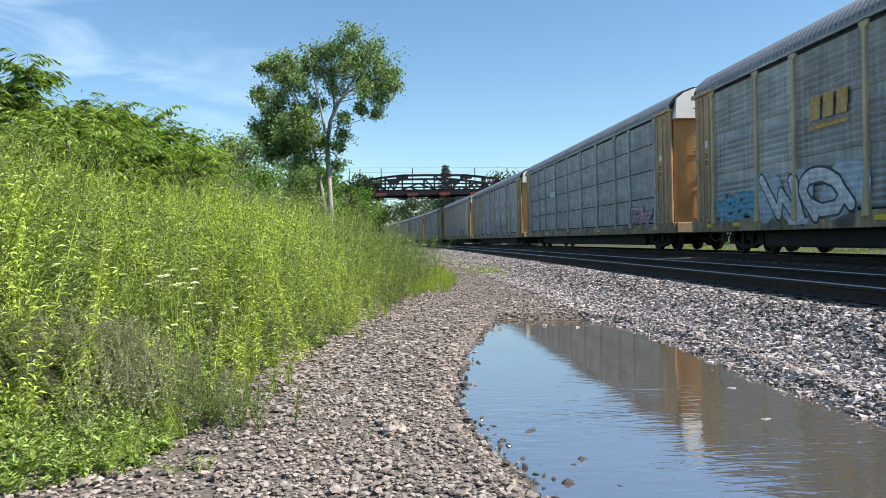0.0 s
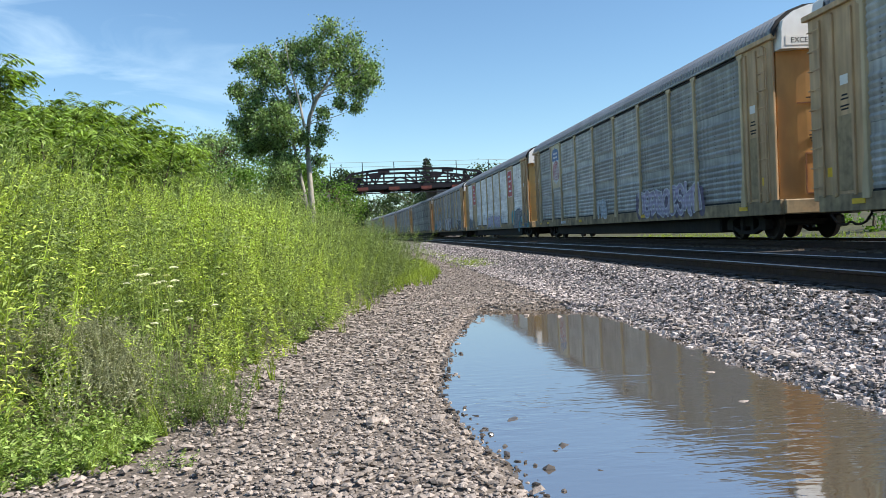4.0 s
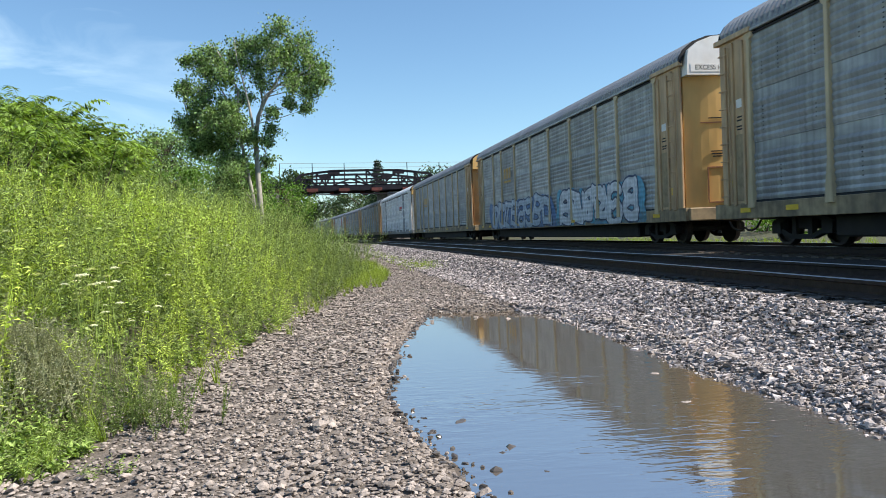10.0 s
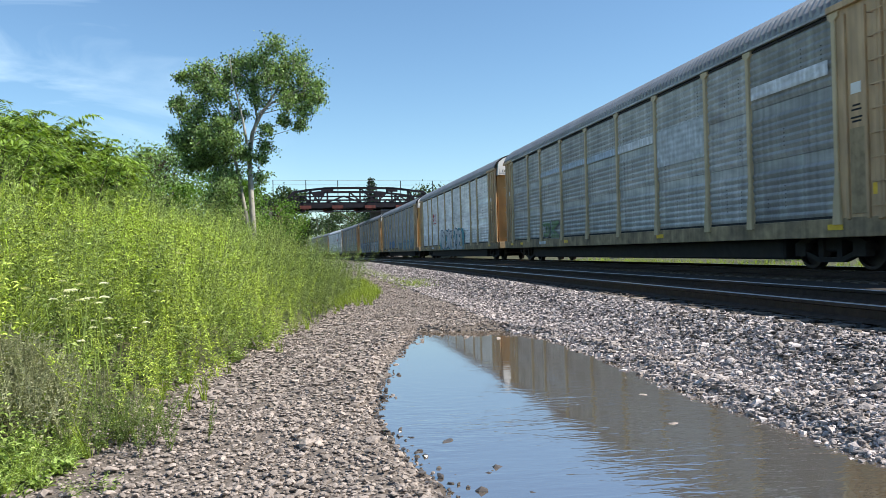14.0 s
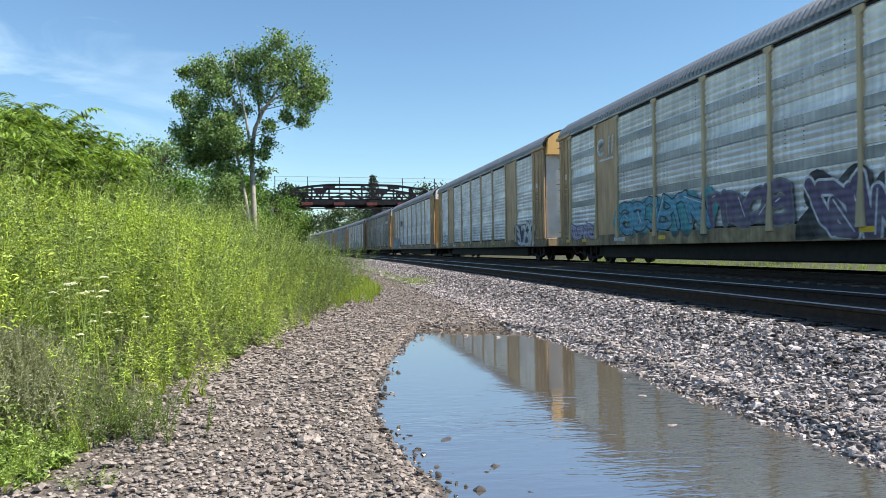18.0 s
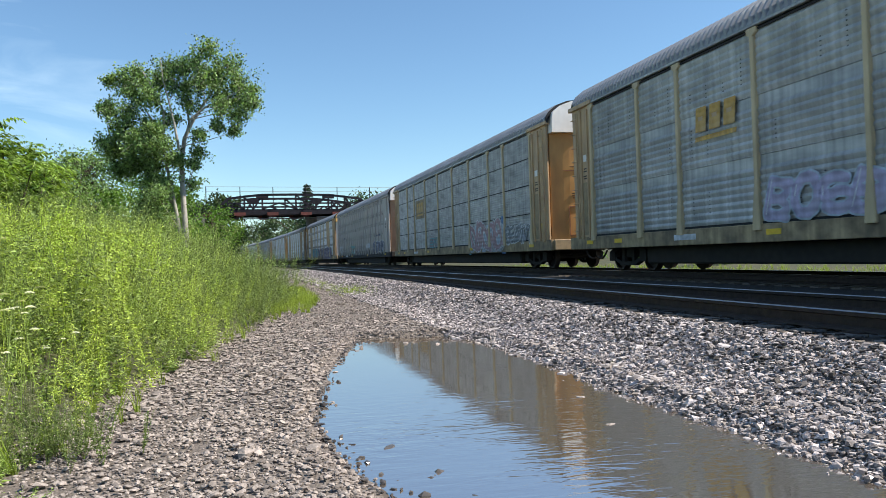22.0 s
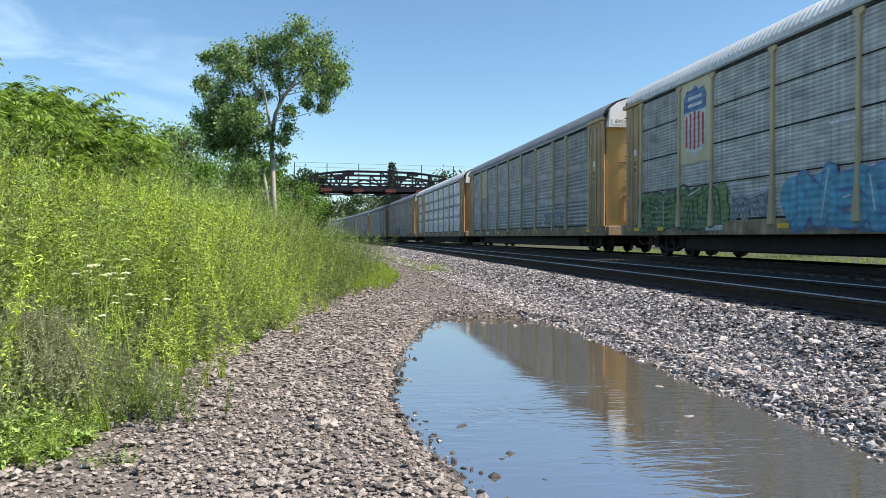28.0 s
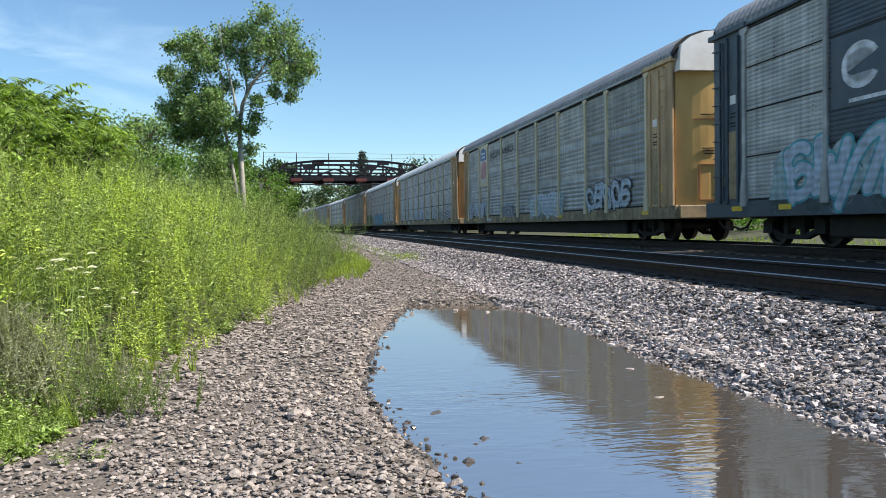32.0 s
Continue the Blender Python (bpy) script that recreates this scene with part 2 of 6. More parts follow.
def beam_arrays(a, b, w, h):
    """A straight beam from a to b, w wide and h high, as arrays."""
    a, b = np.asarray(a, float), np.asarray(b, float)
    d = (b - a) / np.linalg.norm(b - a)
    up = np.array((0, 0, 1.0)) if abs(d[2]) < 0.95 else np.array((0, 1.0, 0))
    side = np.cross(d, up)
    side /= np.linalg.norm(side)
    up = np.cross(side, d)
    c = [(-1, -1), (1, -1), (1, 1), (-1, 1)]
    v = [p + side * w / 2 * i + up * h / 2 * j for p in (a, b) for i, j in c]
    f = [(0, 1, 5, 4), (1, 2, 6, 5), (2, 3, 7, 6), (3, 0, 4, 7), (3, 2, 1, 0), (4, 5, 6, 7)]
    return np.array(v), np.array(f)


def put(name, me, material, parent=None, at=(0, 0, 0), turn=0.0, label=""):
    """Links a mesh as one object, under a thing if one is given."""
    if material and not me.materials:
        me.materials.append(material)
    ob = new(name, me)
    ob.location = at
    ob.rotation_euler = (0, 0, turn)
    if parent:
        ob.parent = parent
    if label:
        ob["label"] = label
    return ob


# ---- ground ----
EDGE_S = [-40, 2.8, 3.6, 4.0, 4.4, 5.6, 7.3, 10, 12, 21, 35, 45, 60, 100, 160, 3000]
EDGE_LAT = [12.6, 12.6, 12.1, 11.6, 10.95, 10.65, 10.45, 10.0, 9.75, 8.45, 8.2, 9.3, 10.6, 12.0, 12.0, 12.0]
# outline of the puddle on the plan
POND = [(0.79, 11.3), (0.44, 9.26), (0.21, 7.75), (0.14, 6.52), (0.10, 5.62), (0.18, 4.64), (0.27, 4.32), (0.34, 3.93), (0.45, 3.4), (0.75, 2.7), (1.5, 2.1),
        (2.5, 2.2), (2.78, 3.0), (2.76, 3.9), (2.70, 4.4), (2.66, 5.1), (2.61, 5.73), (2.56, 6.4), (2.60, 7.1), (2.53, 7.87), (2.47, 9.01), (2.34, 10.41), (2.02, 11.05), (1.44, 11.12)]


def pond_depth(x, y):
    """Signed distance into the puddle's outline, positive inside, on arrays."""
    x, y = np.asarray(x, float), np.asarray(y, float)
    inside = np.zeros(x.shape, bool)
    far = np.full(x.shape, 1e9)
    for (ax, ay), (bx, by) in zip(POND, POND[1:] + POND[:1]):
        cross = ((ay > y) != (by > y)) & (x < (bx - ax) * (y - ay) / (by - ay + 1e-12) + ax)
        inside ^= cross
        dx, dy = bx - ax, by - ay
        k = np.clip(((x - ax) * dx + (y - ay) * dy) / (dx * dx + dy * dy), 0, 1)
        far = np.minimum(far, np.hypot(x - ax - k * dx, y - ay - k * dy))
    return np.where(inside, far, -far)


def wave(x, y, seed=0.0):
    """Smooth uneven noise on arrays, about -1 to 1."""
    return (np.sin(1.3 * x + 0.7 * y + seed) + np.sin(-0.9 * x + 1.7 * y + 2 * seed) + np.sin(2.9 * x - 2.3 * y + seed * 3) * 0.6
            + np.sin(5.1 * x + 4.3 * y + seed) * 0.35 + np.sin(9.7 * x - 8.1 * y + seed * 1.7) * 0.2) / 3.0


def step(a, b, v):
    k = np.clip((v - a) / (b - a), 0, 1)
    return k * k * (3 - 2 * k)


def ground_z(s, lat):
    """Height of the ground, on arrays of s and lat."""
    s, lat = np.broadcast_arrays(np.asarray(s, float), np.asarray(lat, float))
    x, y = line_np(s, lat)
    base = 0.07 + 0.025 * wave(x, y, 1.0)
    z = np.where(lat > 5.0, base + (TIE_Z - 0.02 - base) * (1 - step(5.0, 6.5, lat)), TIE_Z - 0.03)
    z = np.where(lat < -4.6, (TIE_Z - 0.03) * (1 - step(4.6, 6.6, -lat)) + 0.03, z)
    # bank on the left
    e = np.interp(s, EDGE_S, EDGE_LAT)
    u = np.clip(lat - e - 0.4, 0, None)
    top = 2.6 + 1.2 * step(30, 60, s) + 3.6 * step(80, 104, s) - 4.0 * step(112, 150, s)
    z = z + top * (1 - np.exp(-u * 0.36 / np.maximum(top, 0.5))) + 0.12 * wave(x * 0.5, y * 0.5, 2.0) * step(0.3, 2.0, u)
    # bank far away on the right, behind the train
    r = np.clip(-lat - 9, 0, None)
    z = z + np.where(lat < 0, 2.2 * step(0, 30, r) + 5.5 * step(90, 104, s) * step(2, 7, r) * (1 - step(112, 140, s)), 0)
    d = pond_depth(x, y)
    z = np.where(np.abs(lat - 8) < 8, np.where(d > -0.8, np.minimum(z, np.where(d > 0, -0.09 * step(0, 0.5, d) - 0.006, -0.006 - 0.16 * d + 1.6 * d * d) + 0.012 * wave(3 * x, 3 * y, 4.0)), z), z)
    return z


def build_ground():
    grow = lambda a, b, k: list(np.geomspace(a, b, k))
    ss = np.array([-400, -200, -100, -50, -30, -20] + list(np.arange(-14, 1, 1.0)) + list(np.arange(1, 14, 0.1)) + list(np.arange(14, 40, 0.3))
                  + list(np.arange(40, 160, 2.0)) + grow(160, 3000, 24))
    lats = np.array([-x for x in grow(16, 3000, 22)][::-1] + list(np.arange(-15, 4.5, 0.75)) + list(np.arange(4.5, 12, 0.1)) + list(np.arange(12, 25, 0.5)) + grow(25, 1500, 20))
    S, A = np.meshgrid(ss, lats, indexing="ij")
    X, Y = line_np(S, A)
    Z = ground_z(S, A)
    n, m = S.shape
    idx = np.arange(n * m).reshape(n, m)
    f = np.stack([idx[:-1, :-1], idx[:-1, 1:], idx[1:, 1:], idx[1:, :-1]], -1).reshape(-1, 4)[:, ::-1]
    me = mesh_np("ground", np.stack([X, Y, Z], -1).reshape(-1, 3), f, True)
    gravel = mat("gravel_dirt", (0.145, 0.122, 0.106), 0.95, vary=0.6, scale=70, stain=0.6, stain_col=(0.13, 0.108, 0.092), stain_scale=0.9, bump=0.9, bump_scale=28)
    soil = mat("grassy_soil", (0.05, 0.055, 0.022), 0.95, vary=0.4, scale=5, stain=0.6, stain_col=(0.10, 0.08, 0.045), stain_scale=0.8, bump=0.8, bump_scale=14)
    mud = mat("puddle_mud", (0.09, 0.073, 0.06), 0.9, vary=0.2, scale=6, bump=0.3, bump_scale=18)
    # near-black colour holds the train's shade as well as oil and grease
    bed = mat("shaded_oily_bed", (0.028, 0.025, 0.023), 0.9, vary=0.4, scale=30, stain=0.5, stain_col=(0.03, 0.027, 0.025), bump=0.9, bump_scale=28)
    for k in (gravel, soil, mud, bed):
        me.materials.append(k)
    sc, ac = (S[:-1, :-1] + S[1:, 1:]) / 2, (A[:-1, :-1] + A[1:, 1:]) / 2
    e = np.interp(sc, EDGE_S, EDGE_LAT)
    green = (ac > e + 0.25) | (ac < -6.2)
    xc, yc = line_np(sc, ac)
    wet = pond_depth(xc, yc) > 0.02
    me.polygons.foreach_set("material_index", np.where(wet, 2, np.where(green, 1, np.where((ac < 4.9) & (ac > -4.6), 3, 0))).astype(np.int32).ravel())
    tagged(put("ground", me, None), "gravel service road with a weedy bank beside the railway", "ground", kind="structure")


def build_water():
    m = bpy.data.materials.new("puddle_water")
    m.use_nodes = True
    nt = m.node_tree
    b = nt.nodes["Principled BSDF"]
    L = nt.links.new
    b.inputs["Base Color"].default_value = (0.24, 0.185, 0.132, 1)
    b.inputs["Roughness"].default_value, b.inputs["Specular IOR Level"].default_value = 0.9, 0.0
    gl = nt.nodes.new("ShaderNodeBsdfGlossy")
    gl.inputs["Roughness"].default_value = 0.035
    ms = nt.nodes.new("ShaderNodeMixShader")
    ms.inputs["Fac"].default_value = 0.81
    L(b.outputs["BSDF"], ms.inputs[1])
    L(gl.outputs["BSDF"], ms.inputs[2])
    L(ms.outputs["Shader"], nt.nodes["Material Output"].inputs["Surface"])
    co = nt.nodes.new("ShaderNodeTexCoord")
    mp = nt.nodes.new("ShaderNodeMapping")
    mp.inputs["Scale"].default_value, mp.inputs["Rotation"].default_value = (2.6, 7.5, 1), (0, 0, radians(-10))
    n = nt.nodes.new("ShaderNodeTexNoise")
    n.inputs["Scale"].default_value, n.inputs["Detail"].default_value, n.inputs["Distortion"].default_value = 1.5, 1.6, 0.6
    bp = nt.nodes.new("ShaderNodeBump")
    bp.inputs["Strength"].default_value, bp.inputs["Distance"].default_value = 0.30, 0.02
    L(co.outputs["Object"], mp.inputs["Vector"])
    L(mp.outputs["Vector"], n.inputs["Vector"])
    fine = nt.nodes.new("ShaderNodeTexNoise")
    fine.inputs["Scale"].default_value, fine.inputs["Detail"].default_value, fine.inputs["Distortion"].default_value = 3.4, 1.0, 0.9
    L(mp.outputs["Vector"], fine.inputs["Vector"])
    gust = nt.nodes.new("ShaderNodeTexNoise")
    gust.inputs["Scale"].default_value, gust.inputs["Detail"].default_value = 0.55, 2.0
    L(co.outputs["Object"], gust.inputs["Vector"])
    force = nt.nodes.new("ShaderNodeMapRange")
    force.inputs["From Min"].default_value, force.inputs["From Max"].default_value = 0.38, 0.62
    force.inputs["To Min"].default_value, force.inputs["To Max"].default_value = 0.08, 1.0
    # the wind drops towards the far, sheltered end
    along = nt.nodes.new("ShaderNodeSeparateXYZ")
    lee = nt.nodes.new("ShaderNodeMapRange")
    lee.inputs["From Min"].default_value, lee.inputs["From Max"].default_value = 8.0, 4.2
    lee.inputs["To Min"].default_value, lee.inputs["To Max"].default_value = 0.12, 1.0
    calm = nt.nodes.new("ShaderNodeMath")
    calm.operation = "MULTIPLY"
    L(co.outputs["Object"], along.inputs["Vector"])
    L(along.outputs["Y"], lee.inputs["Value"])
    L(gust.outputs["Fac"], force.inputs["Value"])
    L(force.outputs["Result"], calm.inputs[0])
    L(lee.outputs["Result"], calm.inputs[1])
    half = nt.nodes.new("ShaderNodeMath")
    half.operation, half.inputs[1].default_value = "MULTIPLY", 0.35
    L(fine.outputs["Fac"], half.inputs[0])
    both = nt.nodes.new("ShaderNodeMath")
    both.operation = "ADD"
    L(n.outputs["Fac"], both.inputs[0])
    L(half.outputs["Value"], both.inputs[1])
    gain = nt.nodes.new("ShaderNodeMath")
    gain.operation = "MULTIPLY"
    L(both.outputs["Value"], gain.inputs[0])
    L(calm.outputs["Value"], gain.inputs[1])
    L(gain.outputs["Value"], bp.inputs["Height"])
    L(bp.outputs["Normal"], gl.inputs["Normal"])
    xs, ys = np.linspace(-0.5, 3.4, 40), np.linspace(1.6, 12.0, 100)
    X, Y = np.meshgrid(xs, ys, indexing="ij")
    idx = np.arange(X.size).reshape(X.shape)
    f = np.stack([idx[:-1, :-1], idx[1:, :-1], idx[1:, 1:], idx[:-1, 1:]], -1).reshape(-1, 4)
    keep = (pond_depth(X[:-1, :-1], Y[:-1, :-1]) > -0.35).ravel()
    me = mesh_np("water", np.stack([X, Y, 0 * X], -1).reshape(-1, 3), f[keep], True)
    tagged(put("water", me, m), "shallow rippled rain puddle on the gravel", "puddle", kind="structure")


build_ground()
build_water()

# ---- tracks ----
RUST = mat("rusty_steel", (0.055, 0.038, 0.03), 0.75, 0.4, vary=0.3, scale=12, stain=0.5, stain_col=(0.05, 0.04, 0.035), bump=0.3)
RAILHEAD = mat("polished_rail", (0.5, 0.5, 0.51), 0.3, 1.0, vary=0.08, scale=20)
TIE = mat("tie_wood", (0.15, 0.12, 0.095), 0.9, vary=0.35, scale=14, stain=0.5, stain_col=(0.16, 0.14, 0.12), stain_scale=2.5, bump=0.5, objrand=0.3, stretch=(1, 6, 1))


def rail_arrays(lat, profile, s0, s1, ds):
    ss = np.arange(s0, s1 + 0.01, ds)
    k = len(profile)
    v = []
    for s in ss:
        for dy, z in profile:
            x, y, th = line(s, lat + dy)
            v.append((x, y, z))
    f = [(i * k + j, i * k + (j + 1) % k, (i + 1) * k + (j + 1) % k, (i + 1) * k + j) for i in range(len(ss) - 1) for j in range(k)]
    return np.array(v), np.array(f)


def build_track(name, centre, label):
    root = tagged(new(name), label, "railway track", kind="structure")
    web = [(-0.075, RAIL_Z - 0.17), (0.075, RAIL_Z - 0.17), (0.07, RAIL_Z - 0.155), (0.012, RAIL_Z - 0.13), (0.012, RAIL_Z - 0.05), (0.036, RAIL_Z - 0.04),
           (0.036, RAIL_Z - 0.008), (-0.036, RAIL_Z - 0.008), (-0.036, RAIL_Z - 0.04), (-0.012, RAIL_Z - 0.05), (-0.012, RAIL_Z - 0.13), (-0.07, RAIL_Z - 0.155)]
    head = [(-0.03, RAIL_Z - 0.006), (0.03, RAIL_Z - 0.006), (0.026, RAIL_Z), (-0.026, RAIL_Z)]
    for side in (-0.7525, 0.7525):
        v, f = rail_arrays(centre + side, web, -30, 420, 3.0)
        rail = put("rail", mesh_np("rail", v, f[:, ::-1]), RUST, root)
        v, f = rail_arrays(centre + side, head, -30, 420, 3.0)
        put("rail_head", mesh_np("rail_head", v, f[:, ::-1]), RAILHEAD, rail, label="polished running surface")
    return root


track_near = build_track("track_1", NEAR_TRACK, "empty railway track with rusty rails on wooden ties")
track_far = build_track("track_2", TRAIN_TRACK, "railway track under the moving freight train")

# ---- the train ----
PITCH = 28.6
TAN = mat("tan_paint", (0.54, 0.37, 0.21), 0.6, vary=0.2, scale=3, stain=0.55, stain_col=(0.20, 0.125, 0.065), stain_scale=1.0, stretch=(1, 1, 0.35), bump=0.05, streak=0.25)
SILLDIRT = mat("dirty_sill", (0.37, 0.28, 0.165), 0.8, vary=0.35, scale=4, stain=0.8, stain_col=(0.07, 0.058, 0.047), stain_scale=1.1, streak=0.3)
SALMON = mat("salmon_paint", (0.52, 0.30, 0.19), 0.6, vary=0.15, scale=3, stain=0.4, stain_col=(0.33, 0.18, 0.11), stretch=(1, 1, 0.4))
CREAM = mat("cream_paint", (0.64, 0.56, 0.38), 0.6, vary=0.12, scale=3, stain=0.4, stain_col=(0.25, 0.17, 0.09), stretch=(1, 1, 0.35))
ORANGE = mat("amber_paint", (0.74, 0.46, 0.16), 0.55, vary=0.14, scale=2, stain=0.5, stain_col=(0.50, 0.28, 0.10), stain_scale=0.9, stretch=(1, 1, 0.4))
BURNT = mat("burnt_orange_paint", (0.62, 0.33, 0.115), 0.6, vary=0.16, scale=2, stain=0.5, stain_col=(0.24, 0.11, 0.045), stretch=(1, 1, 0.4))
RUSTY = mat("rust_brown_paint", (0.30, 0.14, 0.07), 0.7, vary=0.25, scale=3, stain=0.5, stain_col=(0.14, 0.07, 0.04))
WHITE = mat("white_paint", (0.75, 0.74, 0.72), 0.5, vary=0.06, scale=4, stain=0.25, stain_col=(0.4, 0.3, 0.2))
GREY = mat("galvanised_grey", (0.43, 0.435, 0.43), 0.5, 0.28, spec=0.15, vary=0.22, scale=2.2, objrand=0.2, stain=0.65, stain_col=(0.15, 0.16, 0.17), stain_scale=0.7, stretch=(0.45, 1, 1.6), streak=0.3)
DARKGREY = mat("dull_dark_grey", (0.52, 0.52, 0.515), 0.55, 0.28, spec=0.15, vary=0.22, scale=2.2, objrand=0.12, stain=0.5, stain_col=(0.12, 0.12, 0.12), stretch=(0.6, 1, 2.0), streak=0.3)
SILVER = mat("bright_galvanised", (0.86, 0.87, 0.87), 0.45, 0.4, spec=0.2, vary=0.25, scale=1.4, objrand=0.1, stain=0.5, stain_col=(0.42, 0.44, 0.46), stain_scale=1.0, stretch=(0.4, 1, 3.0), streak=0.22)
PERF = mat("taupe_grey_paint", (0.40, 0.36, 0.32), 0.65, 0.0, vary=0.12, scale=2.0, stain=0.4, stain_col=(0.60, 0.58, 0.56), stain_scale=0.75)
BLUEGREY = mat("slate_blue_paint", (0.055, 0.075, 0.10), 0.5, 0.1, vary=0.2, scale=3, stain=0.3, stain_col=(0.10, 0.09, 0.08))
PALEROOF = mat("pale_roof_steel", (0.72, 0.74, 0.76), 0.45, 0.1, vary=0.12, scale=1.0, stain=0.4, stain_col=(0.5, 0.52, 0.54), stain_scale=0.5)
POSTTAN = mat("pale_tan_paint", (0.54, 0.43, 0.265), 0.6, vary=0.2, scale=3, stain=0.4, stain_col=(0.24, 0.16, 0.08), stain_scale=1.0, stretch=(1, 1, 0.35))
ROOF = mat("roof_steel", (0.27, 0.29, 0.325), 0.45, 0.15, vary=0.15, scale=1.0, stain=0.4, stain_col=(0.20, 0.21, 0.235), stain_scale=0.5)
BLACK = mat("undercarriage_black", (0.022, 0.02, 0.019), 0.8, vary=0.3, scale=6, stain=0.4, stain_col=(0.05, 0.035, 0.025))
WHEEL = mat("wheel_steel", (0.06, 0.05, 0.045), 0.6, 0.6, vary=0.3, scale=6)
YELLOW = mat("reflector_yellow", (0.80, 0.52, 0.03), 0.5, vary=0.1, scale=10, stain=0.3, stain_col=(0.3, 0.2, 0.05))
SEAM = mat("dark_gap", (0.02, 0.02, 0.022), 0.9, vary=0.2)
PAINTS = {k: mat("spray_" + k, c, 0.6, vary=0.35, scale=4, stain=0.75, stain_col=tuple(0.4 * x + 0.14 for x in c), stain_scale=1.8, ribs=0.155, streak=0.25) for k, c in {
    "white": (0.66, 0.68, 0.72), "black": (0.03, 0.03, 0.035), "teal": (0.06, 0.34, 0.40), "cyan": (0.10, 0.36, 0.52), "blue": (0.10, 0.20, 0.42), "navy": (0.03, 0.05, 0.12),
    "purple": (0.13, 0.10, 0.19), "green": (0.10, 0.20, 0.07), "pale": (0.42, 0.50, 0.60), "red": (0.50, 0.05, 0.05), "yellow": (0.66, 0.42, 0.03), "amber": (0.56, 0.33, 0.07), "lilac": (0.42, 0.38, 0.55),
    "grey": (0.20, 0.22, 0.24), "haze": (0.30, 0.40, 0.42), "moss": (0.16, 0.27, 0.08), "red_dust": (0.42, 0.26, 0.28), "silver": (0.52, 0.55, 0.58), "cream": (0.55, 0.46, 0.28)}.items()}

Z_SILL, Z_PANEL, Z_EAVE, Z_TOP = 0.66, 1.02, 4.86, 5.68
STD_POSTS = [2.5, 5.25, 7.15, 9.95, 12.8, 15.65, 18.45, 21.3, 23.2, 26.1]
ROOF_PROFILE = [(1.60, 4.90), (1.58, 5.02), (1.46, 5.22), (1.18, 5.44), (0.80, 5.58), (0.0, 5.66)]


def panel_mesh(width, rib=0.155, z0=Z_PANEL, z1=Z_EAVE):
    """A side sheet of three courses, each with rolled ribs, parted by flat laps; its outermost line at y = 0."""
    laps = (2.20, 3.46)
    prof, z = [(-0.028, z0)], z0 + 0.03
    while z < z1 - rib - 0.04:
        lap = [k for k in laps if z <= k < z + rib]
        if lap:
            prof += [(-0.034, z + 0.01), (-0.034, z + 0.225), (-0.012, z + 0.235)]
            z += 0.25
            continue
        prof += [(-0.028, z), (-0.006, z + rib * 0.40), (0.0, z + rib * 0.58), (-0.008, z + rib * 0.74), (-0.028, z + rib * 0.96)]
        z += rib
    prof.append((-0.028, z1))
    v = np.array([(x, y, z) for x in (-width / 2, width / 2) for y, z in prof])
    n = len(prof)
    f = np.array([(i, i + 1, n + i + 1, n + i) for i in range(n - 1)])
    return mesh_np("panel", v, f)


def fine_panel_mesh(width, rib=0.09, z0=Z_PANEL, z1=Z_EAVE):
    """A side sheet with close shallow ribs, its outer face at y = 0."""
    prof, z = [], z0
    while z < z1 - rib:
        prof += [(-0.013, z), (-0.013, z + rib * 0.3), (0.0, z + rib * 0.45), (0.0, z + rib * 0.85)]
        z += rib
    prof.append((-0.013, z1))
    v = np.array([(x, y, z) for x in (-width / 2, width / 2) for y, z in prof])
    n = len(prof)
    f = np.array([(i, i + 1, n + i + 1, n + i) for i in range(n - 1)])
    return mesh_np("panel", v, f)


def perforated_mesh(width, z0=Z_PANEL + 0.25, z1=Z_EAVE):
    """A flat sheet with bands of small round-cornered holes, shown as sunk dark pits by a second skin."""
    bm = bmesh.new()
    bmesh.ops.create_cube(bm, size=1, matrix=Matrix.Translation((0, -0.02, (z0 + z1) / 2)) @ Matrix.Diagonal((width, 0.02, z1 - z0, 1)))
    return bm_mesh("panel", bm)


def holes_mesh(width):
    v, f = [], []
    for band in (1.42, 2.25, 3.0, 3.72, 4.55):
        for r in range(4):
            for c in range(int(width / 0.075)):
                x, z = -width / 2 + 0.06 + c * 0.075, band + r * 0.07
                if x > width / 2 - 0.04:
                    continue
                k = len(v)
                v += [(x - 0.018, -0.006, z), (x + 0.018, -0.006, z), (x + 0.018, -0.006, z + 0.036), (x - 0.018, -0.006, z + 0.036)]
                f.append((k, k + 1, k + 2, k + 3))
    return mesh_np("holes", np.array(v), np.array(f))


def lock_mesh(width):
    """Upright rows of small punched holes on a side sheet."""
    rng = np.random.RandomState(int(width * 100))
    pairs = []
    for x in np.arange(-width / 2 + 0.4, width / 2 - 0.3, 0.62):
        for z0 in (1.35, 2.62, 3.85):
            if rng.rand() < 0.45:
                continue
            for k in range(rng.randint(3, 9)):
                z = z0 + 0.085 * k
                pairs.append(beam_arrays((x, 0, z), (x + 0.022, 0, z), 0.01, 0.022))
    return mesh_np("hole_pattern", *joined(pairs))


